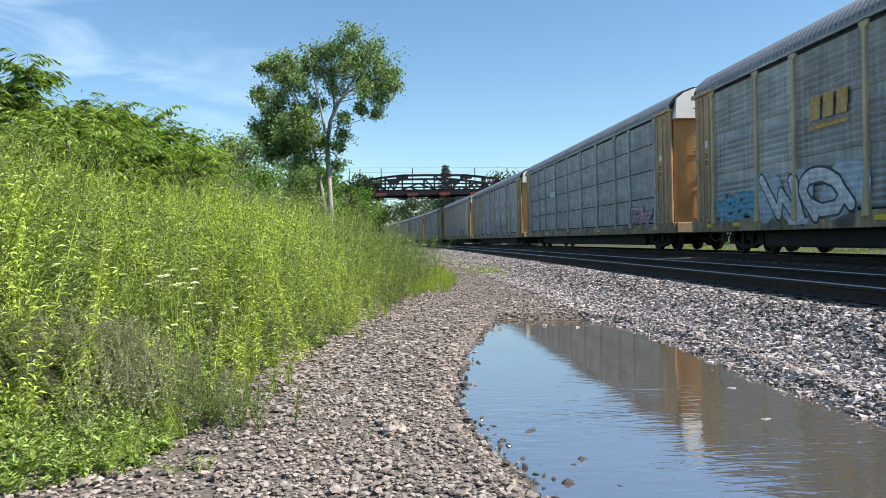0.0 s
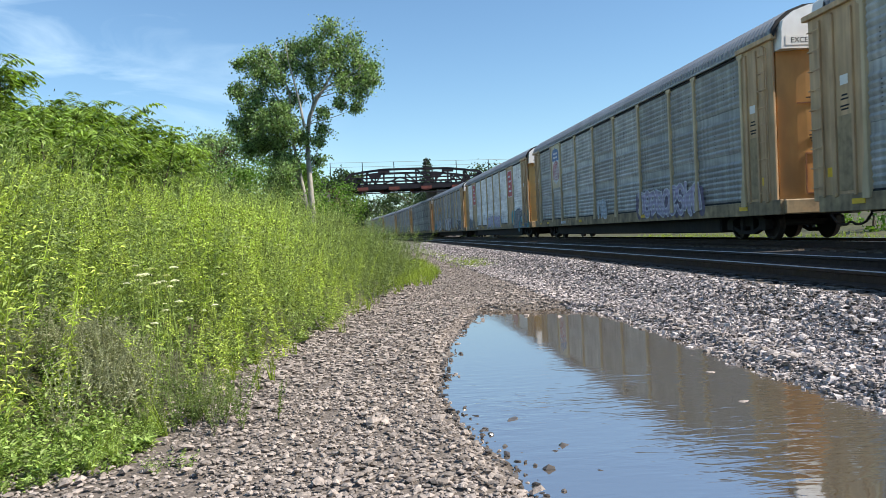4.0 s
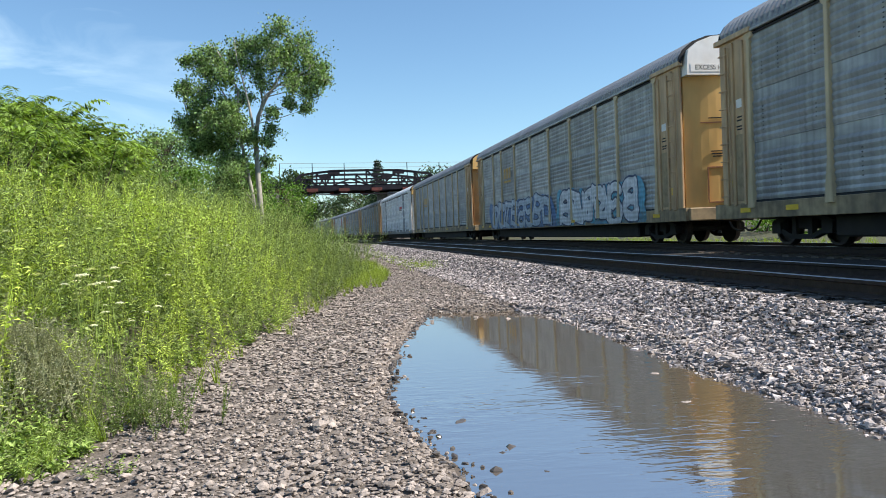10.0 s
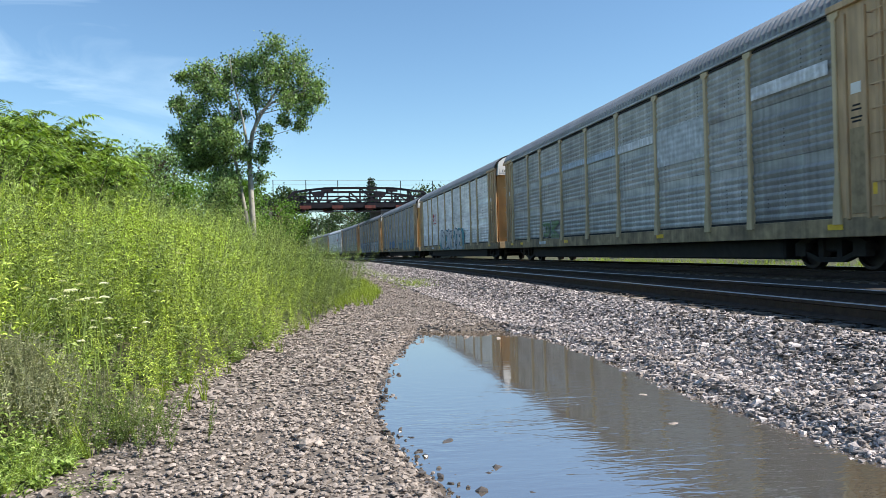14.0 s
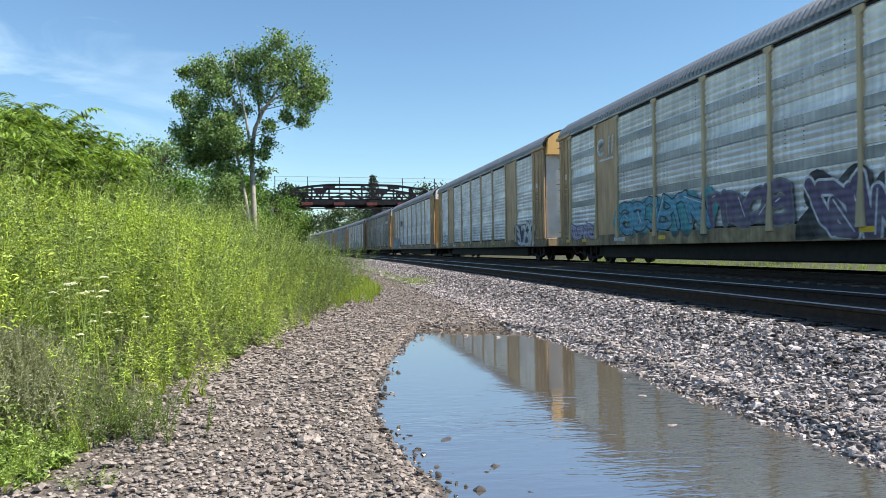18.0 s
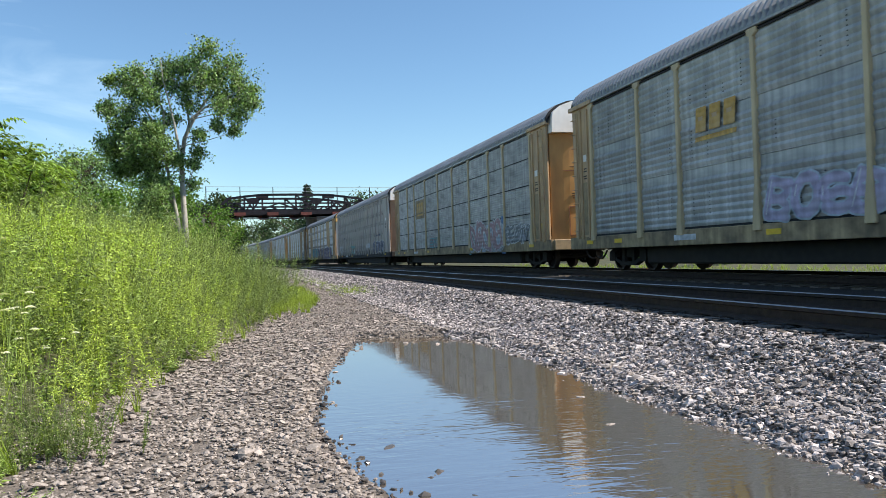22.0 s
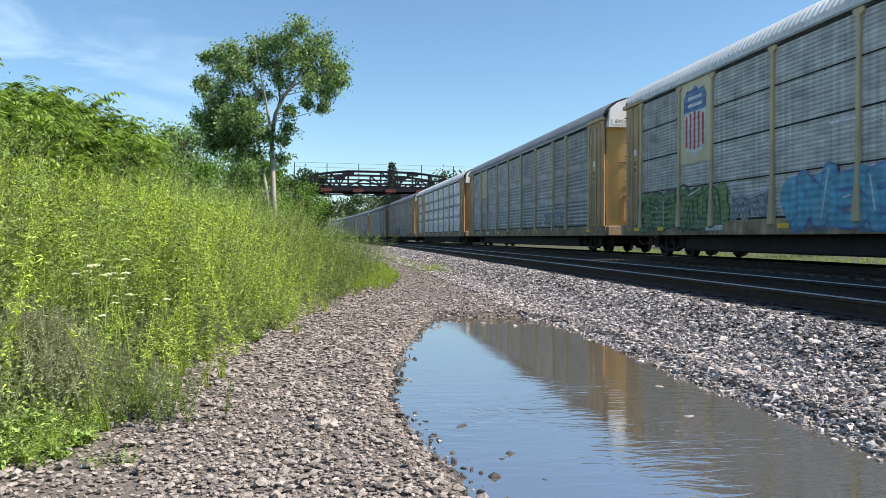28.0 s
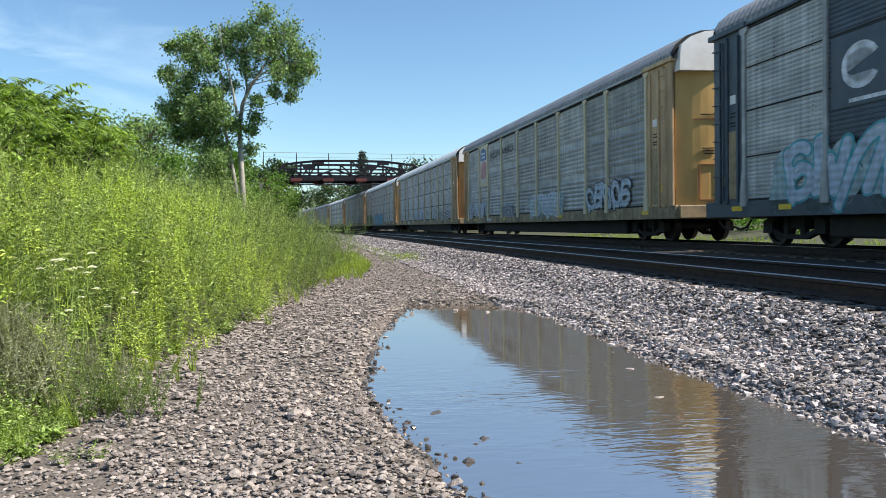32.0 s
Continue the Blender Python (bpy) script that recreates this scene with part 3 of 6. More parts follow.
def post_mesh(w=0.11):
    """An upright side post, flared at its foot."""
    bm = bmesh.new()
    rings = []
    for z, k, d in ((Z_PANEL - 0.12, 2.1, 0.10), (Z_PANEL + 0.25, 1.7, 0.10), (Z_PANEL + 0.75, 1.0, 0.075), (Z_EAVE - 0.16, 1.0, 0.07), (Z_EAVE - 0.10, 2.6, 0.07), (Z_EAVE, 2.8, 0.07)):
        h = w * k / 2
        rings.append([bm.verts.new(p) for p in ((-h, -0.03, z), (-h, d - 0.015, z), (-h + 0.02, d, z), (h - 0.02, d, z), (h, d - 0.015, z), (h, -0.03, z))])
    for a, b in zip(rings, rings[1:]):
        for i in range(5):
            bm.faces.new((a[i], a[i + 1], b[i + 1], b[i]))
    bm.faces.new(rings[0])
    bm.faces.new(rings[-1])
    return bm_mesh("post", bm)


def lip_mesh():
    """The dark edge band that closes the roof's end."""
    prof = [(y + 0.05 if y > 0.1 else y, z + 0.075) for y, z in ROOF_PROFILE]
    prof = prof + [(-y, z) for y, z in prof[-2::-1]]
    inner = [(y * 0.96, z - 0.07) for y, z in prof[::-1]]
    return sweep_mesh(prof + inner, -0.035, 0.035, "roof_lip")


def roof_mesh(length=26.4, rib=0.21):
    prof = ROOF_PROFILE + [(-y, z) for y, z in ROOF_PROFILE[-2::-1]]
    xs, lift = [], []
    x = -length / 2
    while x < length / 2:
        for dx, h in ((0, 0), (0.42, 0), (0.55, 1), (0.86, 1)):
            xs.append(x + dx * rib)
            lift.append(h * 0.10)
        x += rib
    v = []
    for x, h in zip(xs, lift):
        for i, (y, z) in enumerate(prof):
            k = h if 0 < i < len(prof) - 1 else 0
            v.append((x, y + k * (0.6 if y > 0 else -0.6 if y < 0 else 0), z + k * 0.8))
    n = len(prof)
    f = [(i * n + j, i * n + j + 1, (i + 1) * n + j + 1, (i + 1) * n + j) for i in range(len(xs) - 1) for j in range(n - 1)]
    return mesh_np("roof", np.array(v), np.array(f)[:, ::-1])


def cap_mesh(inner):
    """The end of the roof: a plate across the car, from z = 4.58 up to the roof's curve."""
    prof = [(-1.5, 4.58), (1.5, 4.58)] + [(min(y, 1.5) - 0.02, z + 0.03) for y, z in ROOF_PROFILE] + [(max(-y, -1.5) + 0.02, z + 0.03) for y, z in ROOF_PROFILE[-2::-1]]
    return sweep_mesh(prof, -0.22, 0.22, "roof_cap")


def door_mesh():
    """A curved end door across the whole car, its back to +x."""
    v, n = [], 15
    for z in (0.98, 4.58):
        for i in range(n):
            a = -1 + 2 * i / (n - 1)
            v.append((-0.30 * (1 - a * a) , 1.46 * a, z))
        for i in range(n):
            a = 1 - 2 * i / (n - 1)
            v.append((0.25, 1.46 * a, z))
    k = 2 * n
    bm = bmesh.new()
    bv = [bm.verts.new(p) for p in v]
    for i in range(k):
        bm.faces.new((bv[i], bv[(i + 1) % k], bv[k + (i + 1) % k], bv[k + i]))
    bm.faces.new(bv[:k])
    bm.faces.new(bv[k:])
    return bm_mesh("end_door", bm)


def ladder_mesh():
    """Rungs on one stile, standing off the end panel."""
    parts = [beam_arrays((-0.2, 0, 1.05), (-0.2, 0, 4.7), 0.035, 0.03)]
    parts += [joined([beam_arrays((-0.2, 0.03, z), (0.2, 0.03, z), 0.02, 0.02), beam_arrays((0.2, -0.08, z), (0.2, 0.03, z), 0.02, 0.02)]) for z in np.arange(1.2, 4.6, 0.42)]
    v, f = joined(parts)
    return mesh_np("ladder", v, f)


def outline_mesh(w, h, t, deep):
    """A thin rectangular border that stands on z = 0, in the yz plane."""
    bars = [beam_arrays((0, -w / 2, z), (0, w / 2, z), deep, t) for z in (0.0, h)] + [beam_arrays((0, y, 0), (0, y, h), t, deep) for y in (-w / 2, w / 2)]
    return mesh_np("outline", *joined(bars))


def wheel_mesh():
    bm = bmesh.new()
    rings = []
    for r, y in ((0.10, 0.08), (0.14, 0.08), (0.15, 0.0), (0.35, -0.02), (0.36, 0.06), (0.42, 0.06), (0.425, -0.05), (0.45, -0.06), (0.45, -0.09), (0.1, -0.09)):
        rings.append([bm.verts.new((r * math.cos(2 * math.pi * i / 20), y, r * math.sin(2 * math.pi * i / 20))) for i in range(20)])
    for a, b in zip(rings, rings[1:]):
        for i in range(20):
            bm.faces.new((a[i], a[(i + 1) % 20], b[(i + 1) % 20], b[i]))
    bm.faces.new(rings[0])
    bm.faces.new(rings[-1])
    return bm_mesh("wheel", bm)


def side_frame_mesh():
    """The cast side of a truck, with its window and bearing ends."""
    p = [joined([beam_arrays((-1.05, 0, 0.50), (-0.45, 0, 0.72), 0.16, 0.14), beam_arrays((-0.45, 0, 0.72), (0.45, 0, 0.72), 0.18, 0.16), beam_arrays((0.45, 0, 0.72), (1.05, 0, 0.50), 0.16, 0.14),
                 beam_arrays((-1.05, 0, 0.46), (-0.35, 0, 0.22), 0.15, 0.10), beam_arrays((-0.35, 0, 0.22), (0.35, 0, 0.22), 0.16, 0.10), beam_arrays((0.35, 0, 0.22), (1.05, 0, 0.46), 0.15, 0.10),
                 beam_arrays((-0.28, 0, 0.2), (-0.28, 0, 0.75), 0.15, 0.12), beam_arrays((0.28, 0, 0.2), (0.28, 0, 0.75), 0.15, 0.12),
                 beam_arrays((-1.06, 0, 0.42), (-0.72, 0, 0.42), 0.2, 0.26), beam_arrays((0.72, 0, 0.42), (1.06, 0, 0.42), 0.2, 0.26)])]
    v, f = joined(p)
    return mesh_np("side_frame", v, f)


def ribbon(path, w):
    """A round-ended band of width w along a path, lying in the xz plane."""
    v, f = [], []
    for i, (p, q) in enumerate(zip(path, path[1:])):
        p, q = np.array(p, float), np.array(q, float)
        ang = math.atan2(q[1] - p[1], q[0] - p[0])
        pts = [(q[0] + w / 2 * math.cos(ang + a), q[1] + w / 2 * math.sin(ang + a)) for a in np.linspace(-1.57, 1.57, 8)]
        pts += [(p[0] + w / 2 * math.cos(ang + a), p[1] + w / 2 * math.sin(ang + a)) for a in np.linspace(1.57, 4.71, 8)]
        k = len(v)
        v += [(x, 0.0006 * i, z) for x, z in pts]
        f += [(k, k + j, k + j + 1) for j in range(1, 15)]
    return np.array(v), np.array(f)


def glyph(kind, n=9):
    """Strokes of one sprayed letter shape inside the box -0.5 to 0.5."""
    arc = lambda cx, cz, rx, rz, a, b: [(cx + rx * math.cos(radians(k)), cz + rz * math.sin(radians(k))) for k in np.linspace(a, b, n)]
    if kind == 0:
        return [[(-0.32, -0.45), (-0.30, 0.45)], arc(-0.28, 0.2, 0.55, 0.24, 85, -90), arc(-0.28, -0.22, 0.62, 0.24, 88, -88)]
    if kind == 1:
        return [arc(0.02, 0.22, 0.36, 0.24, 25, 250) + arc(-0.02, -0.2, 0.38, 0.26, 80, -160)]
    if kind == 2:
        return [[(-0.36, -0.45), (-0.34, 0.1)] + arc(0.0, 0.1, 0.34, 0.36, 180, 0) + [(0.36, -0.45)]]
    if kind == 3:
        return [arc(0.0, 0.0, 0.38, 0.44, 60, 420)]
    if kind == 4:
        return [[(-0.42, 0.38), (0.42, 0.44)], [(0.02, 0.4), (-0.04, -0.45)]]
    if kind == 5:
        return [[(-0.32, -0.45), (-0.32, 0.45)], [(0.36, 0.44), (-0.24, 0.0), (0.38, -0.45)]]
    if kind == 6:
        return [[(-0.4, 0.42), (-0.2, -0.42), (0.0, 0.12), (0.2, -0.42), (0.4, 0.42)]]
    if kind == 7:
        return [[(0.34, 0.42), (-0.30, 0.40), (-0.34, -0.40), (0.36, -0.43)], [(-0.3, 0.02), (0.2, 0.04)]]
    return [arc(0.04, 0.0, 0.38, 0.44, 50, 310)]


def graffiti(parent, u0, u1, z0, z1, letters, fill, outline, cloud=None, seed=0, y=1.600):
    """A sprayed piece of fat rounded letter shapes from u0 to u1 on the side, as flat paint."""
    rng = np.random.RandomState(seed)
    letters = max(2, round(letters * 1.25))
    u, z, width, height = (u0 + u1) / 2, (z0 + z1) / 2, u1 - u0, z1 - z0
    pitch = width / letters

    def shape(strokes, w, name, colour, dy, under):
        v, f = joined([(a + (0, 0.0002 * k, 0), b) for k, (a, b) in enumerate(ribbon(s, w) for s in strokes)])
        c = (v.min(0) + v.max(0)) / 2 * (1, 0, 1)
        v = v - c
        v[:, 2] = np.maximum(v[:, 2], 0.69 - z - c[2])
        v[:, 1] *= 0.35
        at = (PITCH / 2 - u + c[0], y + dy, z + c[2])
        if under is not parent:
            at = (at[0] - under.location.x, dy, at[2] - under.location.z)
        return put(name, mesh_np(name, v, f[:, ::-1]), PAINTS[colour], under, at)

    if cloud:
        for i in range(letters + 1):
            cx = width / 2 - pitch * i
            shape([[(cx + rng.uniform(-0.3, 0.3) * pitch, k * height) for k in (-0.30, -0.1, 0.1, rng.uniform(0.1, 0.2))]], 0.62 * min(pitch * 1.2, height), "graffiti_cloud", cloud, -0.005, parent)
    for i in range(letters):
        cx = width / 2 - pitch * (i + 0.5)
        cz = rng.uniform(-0.05, 0.05) * height
        w, h = pitch * rng.uniform(1.25, 1.6), height * rng.uniform(0.72, 0.95)
        sl, turn, flip = rng.uniform(-0.25, 0.45), rng.uniform(-0.5, 0.5), rng.choice((-1, 1))
        strokes = [[(cx - (flip * a + turn * b) * w * 0.8 - sl * b * h * 0.4, cz + (b - turn * a * 0.7) * h * 0.82) for a, b in s] for s in glyph(rng.randint(0, 9)) + glyph(rng.randint(0, 9))[:1]]
        t = min(0.24 * pitch, 0.17 * height) * rng.uniform(0.85, 1.15)
        rim = max(0.035, 0.22 * t)
        letter = shape(strokes, t + 2 * rim, "graffiti_letter", outline, 0.0, parent)
        shape(strokes, t, "letter_fill", fill, 0.0045, letter)
        s = strokes[0]
        a, b = s[len(s) // 2 - 1], s[len(s) // 2]
        shape([[(a[0], a[1] + t * 0.18), (b[0], b[1] + t * 0.18)]], t * 0.16, "letter_shine", "white" if fill != "white" else "pale", 0.0075, letter)


def plate(parent, name, u, z, pts, colour, y, label=""):
    """A flat painted shape on the side; pts run to the right and up as seen from outside."""
    k = len(pts)
    v = np.array([(-a, 0, b) for a, b in pts])
    bm = bmesh.new()
    bm.faces.new([bm.verts.new(p) for p in v])
    bmesh.ops.triangulate(bm, faces=bm.faces[:])
    return put(name, bm_mesh(name, bm), colour, parent, (PITCH / 2 - u, y, z), label=label)


def rect(w, h, x=0.0, z=0.0, slant=0.0):
    return [(x - w / 2, z - h / 2), (x + w / 2, z - h / 2), (x + w / 2 + slant, z + h / 2), (x - w / 2 + slant, z + h / 2)]


def ring(w, h, t, gap=0.0, x=0.0):
    """A rounded open loop of stroke t, gap radians open to the right."""
    n, o, i = 18, [], []
    for k in range(n + 1):
        a = gap + (2 * math.pi - 2 * gap) * k / n
        o.append((x + w / 2 * math.cos(a), h / 2 * math.sin(a)))
        i.append((x + (w / 2 - t) * math.cos(a), (h / 2 - t) * math.sin(a)))
    return o + i[::-1]


def emblem(parent, kind, u, z, y=1.592):
    if kind == "yellow_blocks":
        plate(parent, "emblem_bar", u, z - 0.42, rect(1.5, 0.10, slant=0.03), PAINTS["amber"], y)
        for k in (-1, 0, 1):
            plate(parent, "emblem_block", u + 0.52 * k, z, rect(0.40, 0.54, slant=0.05), PAINTS["amber"], y)
            plate(parent, "emblem_slit", u + 0.52 * k, z, rect(0.18, 0.09, 0.02, 0.02), TAN, y + 0.004)
    if kind == "shield":
        plate(parent, "emblem_board", u, z, rect(1.75, 2.3), CREAM, y - 0.006, "cream board")
        out = [(-0.62, -0.55), (-0.45, -0.8), (0, -0.98), (0.45, -0.8), (0.62, -0.55)]
        plate(parent, "emblem_shield", u, z, out + [(0.62, 0.25), (-0.62, 0.25)], PAINTS["white"], y)
        for k in range(5):
            plate(parent, "emblem_stripe", u, z, rect(0.11, 1.05 - abs(k - 2) * 0.1, -0.48 + 0.24 * k, -0.28), PAINTS["red"], y + 0.004)
        plate(parent, "emblem_field", u, z, [(-0.64, 0.25), (0.64, 0.25), (0.66, 0.62), (0.5, 0.85), (0.25, 0.8), (0, 0.95), (-0.25, 0.8), (-0.5, 0.85), (-0.66, 0.62)], PAINTS["blue"], y + 0.004)
        for k in range(2):
            plate(parent, "lettering_bar", u, z + 0.62 - 0.2 * k, rect(0.8, 0.09, slant=0.03), PAINTS["white"], y + 0.008)
    if kind == "red_badge":
        r = [(-0.55, -0.85), (0.55, -0.85), (0.7, -0.7), (0.7, 0.7), (0.55, 0.85), (-0.55, 0.85), (-0.7, 0.7), (-0.7, -0.7)]
        plate(parent, "emblem_rim", u, z, [(1.08 * a, 1.06 * b) for a, b in r], PAINTS["white"], y)
        plate(parent, "emblem_field", u, z, r, PAINTS["red"], y + 0.004)
        for k in range(4):
            plate(parent, "lettering_bar", u + (0.1 if k % 2 else -0.08), z + 0.5 - 0.33 * k, rect(0.8 - 0.12 * (k % 3), 0.13), PAINTS["white"], y + 0.008)
    if kind in ("loops_white", "loops_red", "loops_big"):
        c = PAINTS["red" if kind == "loops_red" else "white"]
        g = 1.15 if kind == "loops_big" else 0.85
        plate(parent, "emblem_shape", u - 0.5 * g, z, [(g * a, g * b) for a, b in ring(0.85, 0.72, 0.11, 0.5)], c, y)
        for k in (0, 1):
            plate(parent, "emblem_shape", u + (0.30 + 0.34 * k) * g, z, [(g * a, g * b) for a, b in rect(0.12, 0.72, slant=0.10)], c, y)
        plate(parent, "emblem_bar", u, z - 0.52 * g, rect(1.5 * g, 0.07), c, y)
    if kind == "blue_board":
        disc = lambda q: [(q * math.cos(2 * math.pi * k / 24), q * 1.15 * math.sin(2 * math.pi * k / 24)) for k in range(24)]
        plate(parent, "emblem_rim", u, z, disc(0.5), PAINTS["blue"], y)
        plate(parent, "emblem_field", u, z, disc(0.43), PAINTS["white"], y + 0.004)
        plate(parent, "emblem_bar", u, z, rect(0.62, 0.14), PAINTS["blue"], y + 0.008)
        plate(parent, "emblem_bar", u, z, rect(0.14, 0.7), PAINTS["blue"], y + 0.012)


def words(parent, text, at, size, turn, material, name="lettering"):
    cu = bpy.data.curves.new(name, "FONT")
    cu.body, cu.size, cu.align_x, cu.align_y = text, size, "CENTER", "CENTER"
    tmp = bpy.data.objects.new(name, cu)
    scene.collection.objects.link(tmp)
    me = bpy.data.meshes.new_from_object(tmp.evaluated_get(bpy.context.evaluated_depsgraph_get()))
    bpy.data.objects.remove(tmp)
    me.materials.clear()
    ob = put(name, me, material, parent, at)
    ob.rotation_euler = [radians(a) for a in turn]
    return ob


def truck(parent, u):
    t = put("truck", shared("bolster", lambda: box_mesh(0.45, 2.0, 0.3, 0.03), BLACK), None, parent, (PITCH / 2 - u, 0, 0.38))
    for side in (-1, 1):
        put("side_frame", shared("side_frame", side_frame_mesh, BLACK), None, t, (0, side * 1.0, -0.38))
        for a in (-0.89, 0.89):
            put("wheel", shared("wheel", wheel_mesh, WHEEL), None, t, (a, side * 0.78, 0.445 - 0.38), 0 if side > 0 else math.pi)
    for a in (-0.89, 0.89):
        put("axle", shared("axle", lambda: cyl_mesh(0.08, 1.5, "y"), BLACK), None, t, (a, 0, 0.445 - 0.38))
    return t


def autorack(spec):
    """One covered car carrier; u is metres from its front coupling, its left side carries the marks."""
    look_of = spec.get("panel", GREY)
    post_mat, end_mat, door_mat = spec.get("post", POSTTAN), spec.get("end", TAN), spec.get("door", ORANGE)
    sill_mat = spec.get("sill", SILLDIRT)
    root = tagged(new("autorack_car"), spec.get("label", "grey corrugated autorack car with tan posts in a moving train"), "railway car", group="autorack train")
    half = PITCH / 2
    # dark inner box, added to stop light passing through the car
    put("body", shared("body", lambda: box_mesh(25.8, 2.96, 3.9), SEAM), None, root, (-0.2, 0, 1.0))
    # sill and underframe
    put("side_sill", shared("sill", lambda: box_mesh(27.0, 0.10, Z_PANEL - Z_SILL, 0.012), sill_mat), None, root, (0, 1.545, Z_SILL))
    put("far_sill", shared("sill", lambda: box_mesh(27.0, 0.10, Z_PANEL - Z_SILL, 0.012), sill_mat), None, root, (0, -1.545, Z_SILL))
    put("underframe", shared("underframe", lambda: box_mesh(19.0, 2.4, 0.46, 0.04), BLACK), None, root, (0, 0, 0.22))
    put("centre_sill", shared("centre_sill", lambda: box_mesh(27.6, 0.5, 0.34, 0.03), BLACK), None, root, (0, 0, 0.62))
    for sgn in (-1, 1):
        put("coupler", shared("coupler", lambda: box_mesh(0.75, 0.26, 0.28, 0.05), BLACK), None, root, (sgn * 13.95, 0, 0.72))
        put("air_hose", shared("hose", hose_mesh, BLACK), None, root, (sgn * 13.9, 0.35, 0.0), 0 if sgn > 0 else math.pi)
        truck(root, half - sgn * (half - spec.get("truck", 3.5)))
    # side sheets and posts
    posts = spec.get("posts", STD_POSTS)
    perf = spec.get("perf", False)
    tans = spec.get("boards", ())
    for i, (a, b) in enumerate(zip(posts, posts[1:])):
        w = round(b - a, 3)
        m = TAN if i in tans else spec.get("odd", {}).get(i, look_of)
        if perf:
            p = put("panel", shared(("perf", w), lambda: perforated_mesh(w), m), None, root, (half - (a + b) / 2, 1.57, 0))
            tagged(put("vent_holes", shared(("holes", w), lambda: holes_mesh(w - 0.14), SEAM), None, p), kind="stuff")
        elif i in tans:
            put("panel", shared(("flat", w), lambda: box_mesh(w, 0.03, Z_EAVE - Z_PANEL), m), None, root, (half - (a + b) / 2, 1.56, Z_PANEL))
        else:
            rowed = bool(spec.get("rows"))
            put("panel", shared(("rib", w, rowed), lambda: fine_panel_mesh(w) if rowed else panel_mesh(w), m), None, root, (half - (a + b) / 2, 1.565, 0))
        if not perf and i not in tans:
            tagged(put("hole_pattern", shared(("locks", w), lambda: lock_mesh(w), SEAM), None, root, (half - (a + b) / 2, 1.568, 0)), kind="stuff")
    for a in posts:
        put("post", shared(("post", perf), lambda: post_mesh(0.08 if perf else 0.115), post_mat), None, root, (half - a, 1.555, 0))
    for z in spec.get("rows", ()):
        put("row_gap", shared("row_gap", lambda: box_mesh(23.6, 0.03, 0.032), SEAM), None, root, (half - 14.3, 1.560, z))
    if not perf:
        put("eave_gap", shared("eave_gap", lambda: box_mesh(23.6, 0.02, 0.045), SEAM), None, root, (half - 14.3, 1.562, 4.80))
        put("sill_gap", shared("sill_gap", lambda: box_mesh(23.6, 0.02, 0.05), SEAM), None, root, (half - 14.3, 1.562, Z_PANEL))
    put("far_side", shared("far_side", lambda: box_mesh(26.8, 0.04, Z_EAVE - Z_PANEL), look_of), None, root, (0, -1.56, Z_PANEL))
    # end sections, doors and ladders
    front = spec.get("front", 1.2)
    for a, b, sgn, end_x in ((front, posts[0], 1, 14.1 - front), (posts[-1], 27.65, -1, -13.42)):
        w = round(b - a, 3)
        put("end_panel", shared(("endp", w), lambda: box_mesh(w, 0.06, 4.9 - 0.9, 0.01), end_mat), None, root, (half - (a + b) / 2, 1.555, 0.9))
        put("end_panel", shared(("endp", w), lambda: box_mesh(w, 0.06, 4.9 - 0.9, 0.01), end_mat), None, root, (half - (a + b) / 2, -1.555, 0.9))
        put("header", shared(("head", w), lambda: box_mesh(w + 0.25, 0.14, 0.12, 0.01), end_mat), None, root, (half - (a + b) / 2, 1.60, 4.86))
        put("door_edge", shared("door_edge", lambda: box_mesh(0.10, 0.10, 3.85, 0.015), end_mat), None, root, (half - (a + 0.72 * w if sgn < 0 else b - 0.55 * w), 1.595, 0.96))
        if not perf:
            put("ladder", shared("ladder", ladder_mesh, end_mat), None, root, (half - (b - 0.34 if sgn < 0 else a + 0.34), 1.67, 0))
        e = half - (a + b) / 2
        wide = min(1, w / 2.0)
        if not perf:
            for dx in (-0.62, 0.05, 0.55):
                put("end_rib", shared("end_rib", lambda: box_mesh(0.075, 0.06, 3.78, 0.012), end_mat), None, root, (e + dx * wide * sgn, 1.605, 0.98))
            put("side_hatch", shared(("side_hatch", w), lambda: box_mesh(0.5 * wide, 0.016, 1.55, 0.004), SILLDIRT), None, root, (e - 0.28 * wide * sgn, 1.592, 1.08))
        for dx, z, w2, h2, m in ((-0.30, 3.25, 0.26, 0.20, WHITE), (0.30, 1.40, 0.20, 0.20, YELLOW)):
            put("sticker", shared(("sticker", w2, h2, m.name), lambda: box_mesh(w2, 0.008, h2), m), None, root, (e + dx * wide * sgn, 1.588, z))
        for k, (z, w2) in enumerate(((3.02, 0.20), (2.94, 0.26), (2.80, 0.30), (2.73, 0.24))):
            put("lettering_bar", shared(("text_line", w2), lambda: box_mesh(w2, 0.004, 0.035), SEAM), None, root, (e - 0.30 * wide * sgn, 1.588, z))
        d = put("end_door", shared("end_door", door_mesh, door_mat), None, root, (end_x - sgn * 0.14, 0, 0), 0 if sgn < 0 else math.pi)
        put("door_seam", shared("door_seam", lambda: box_mesh(0.03, 0.03, 3.5), SEAM), None, d, (-0.31, 0.12, 1.02))
        put("door_seam", shared("door_lap", lambda: box_mesh(0.02, 0.8, 0.03), RUSTY), None, d, (-0.246, 0.66, 3.3), -0.19)
        for z, w2 in ((3.42, 0.45), (2.52, 0.36), (2.45, 0.34), (2.38, 0.28)):
            put("lettering_bar", shared(("door_text", w2), lambda: box_mesh(0.012, w2, 0.03), SEAM), None, d, (-0.257, 0.62, z), -0.175)
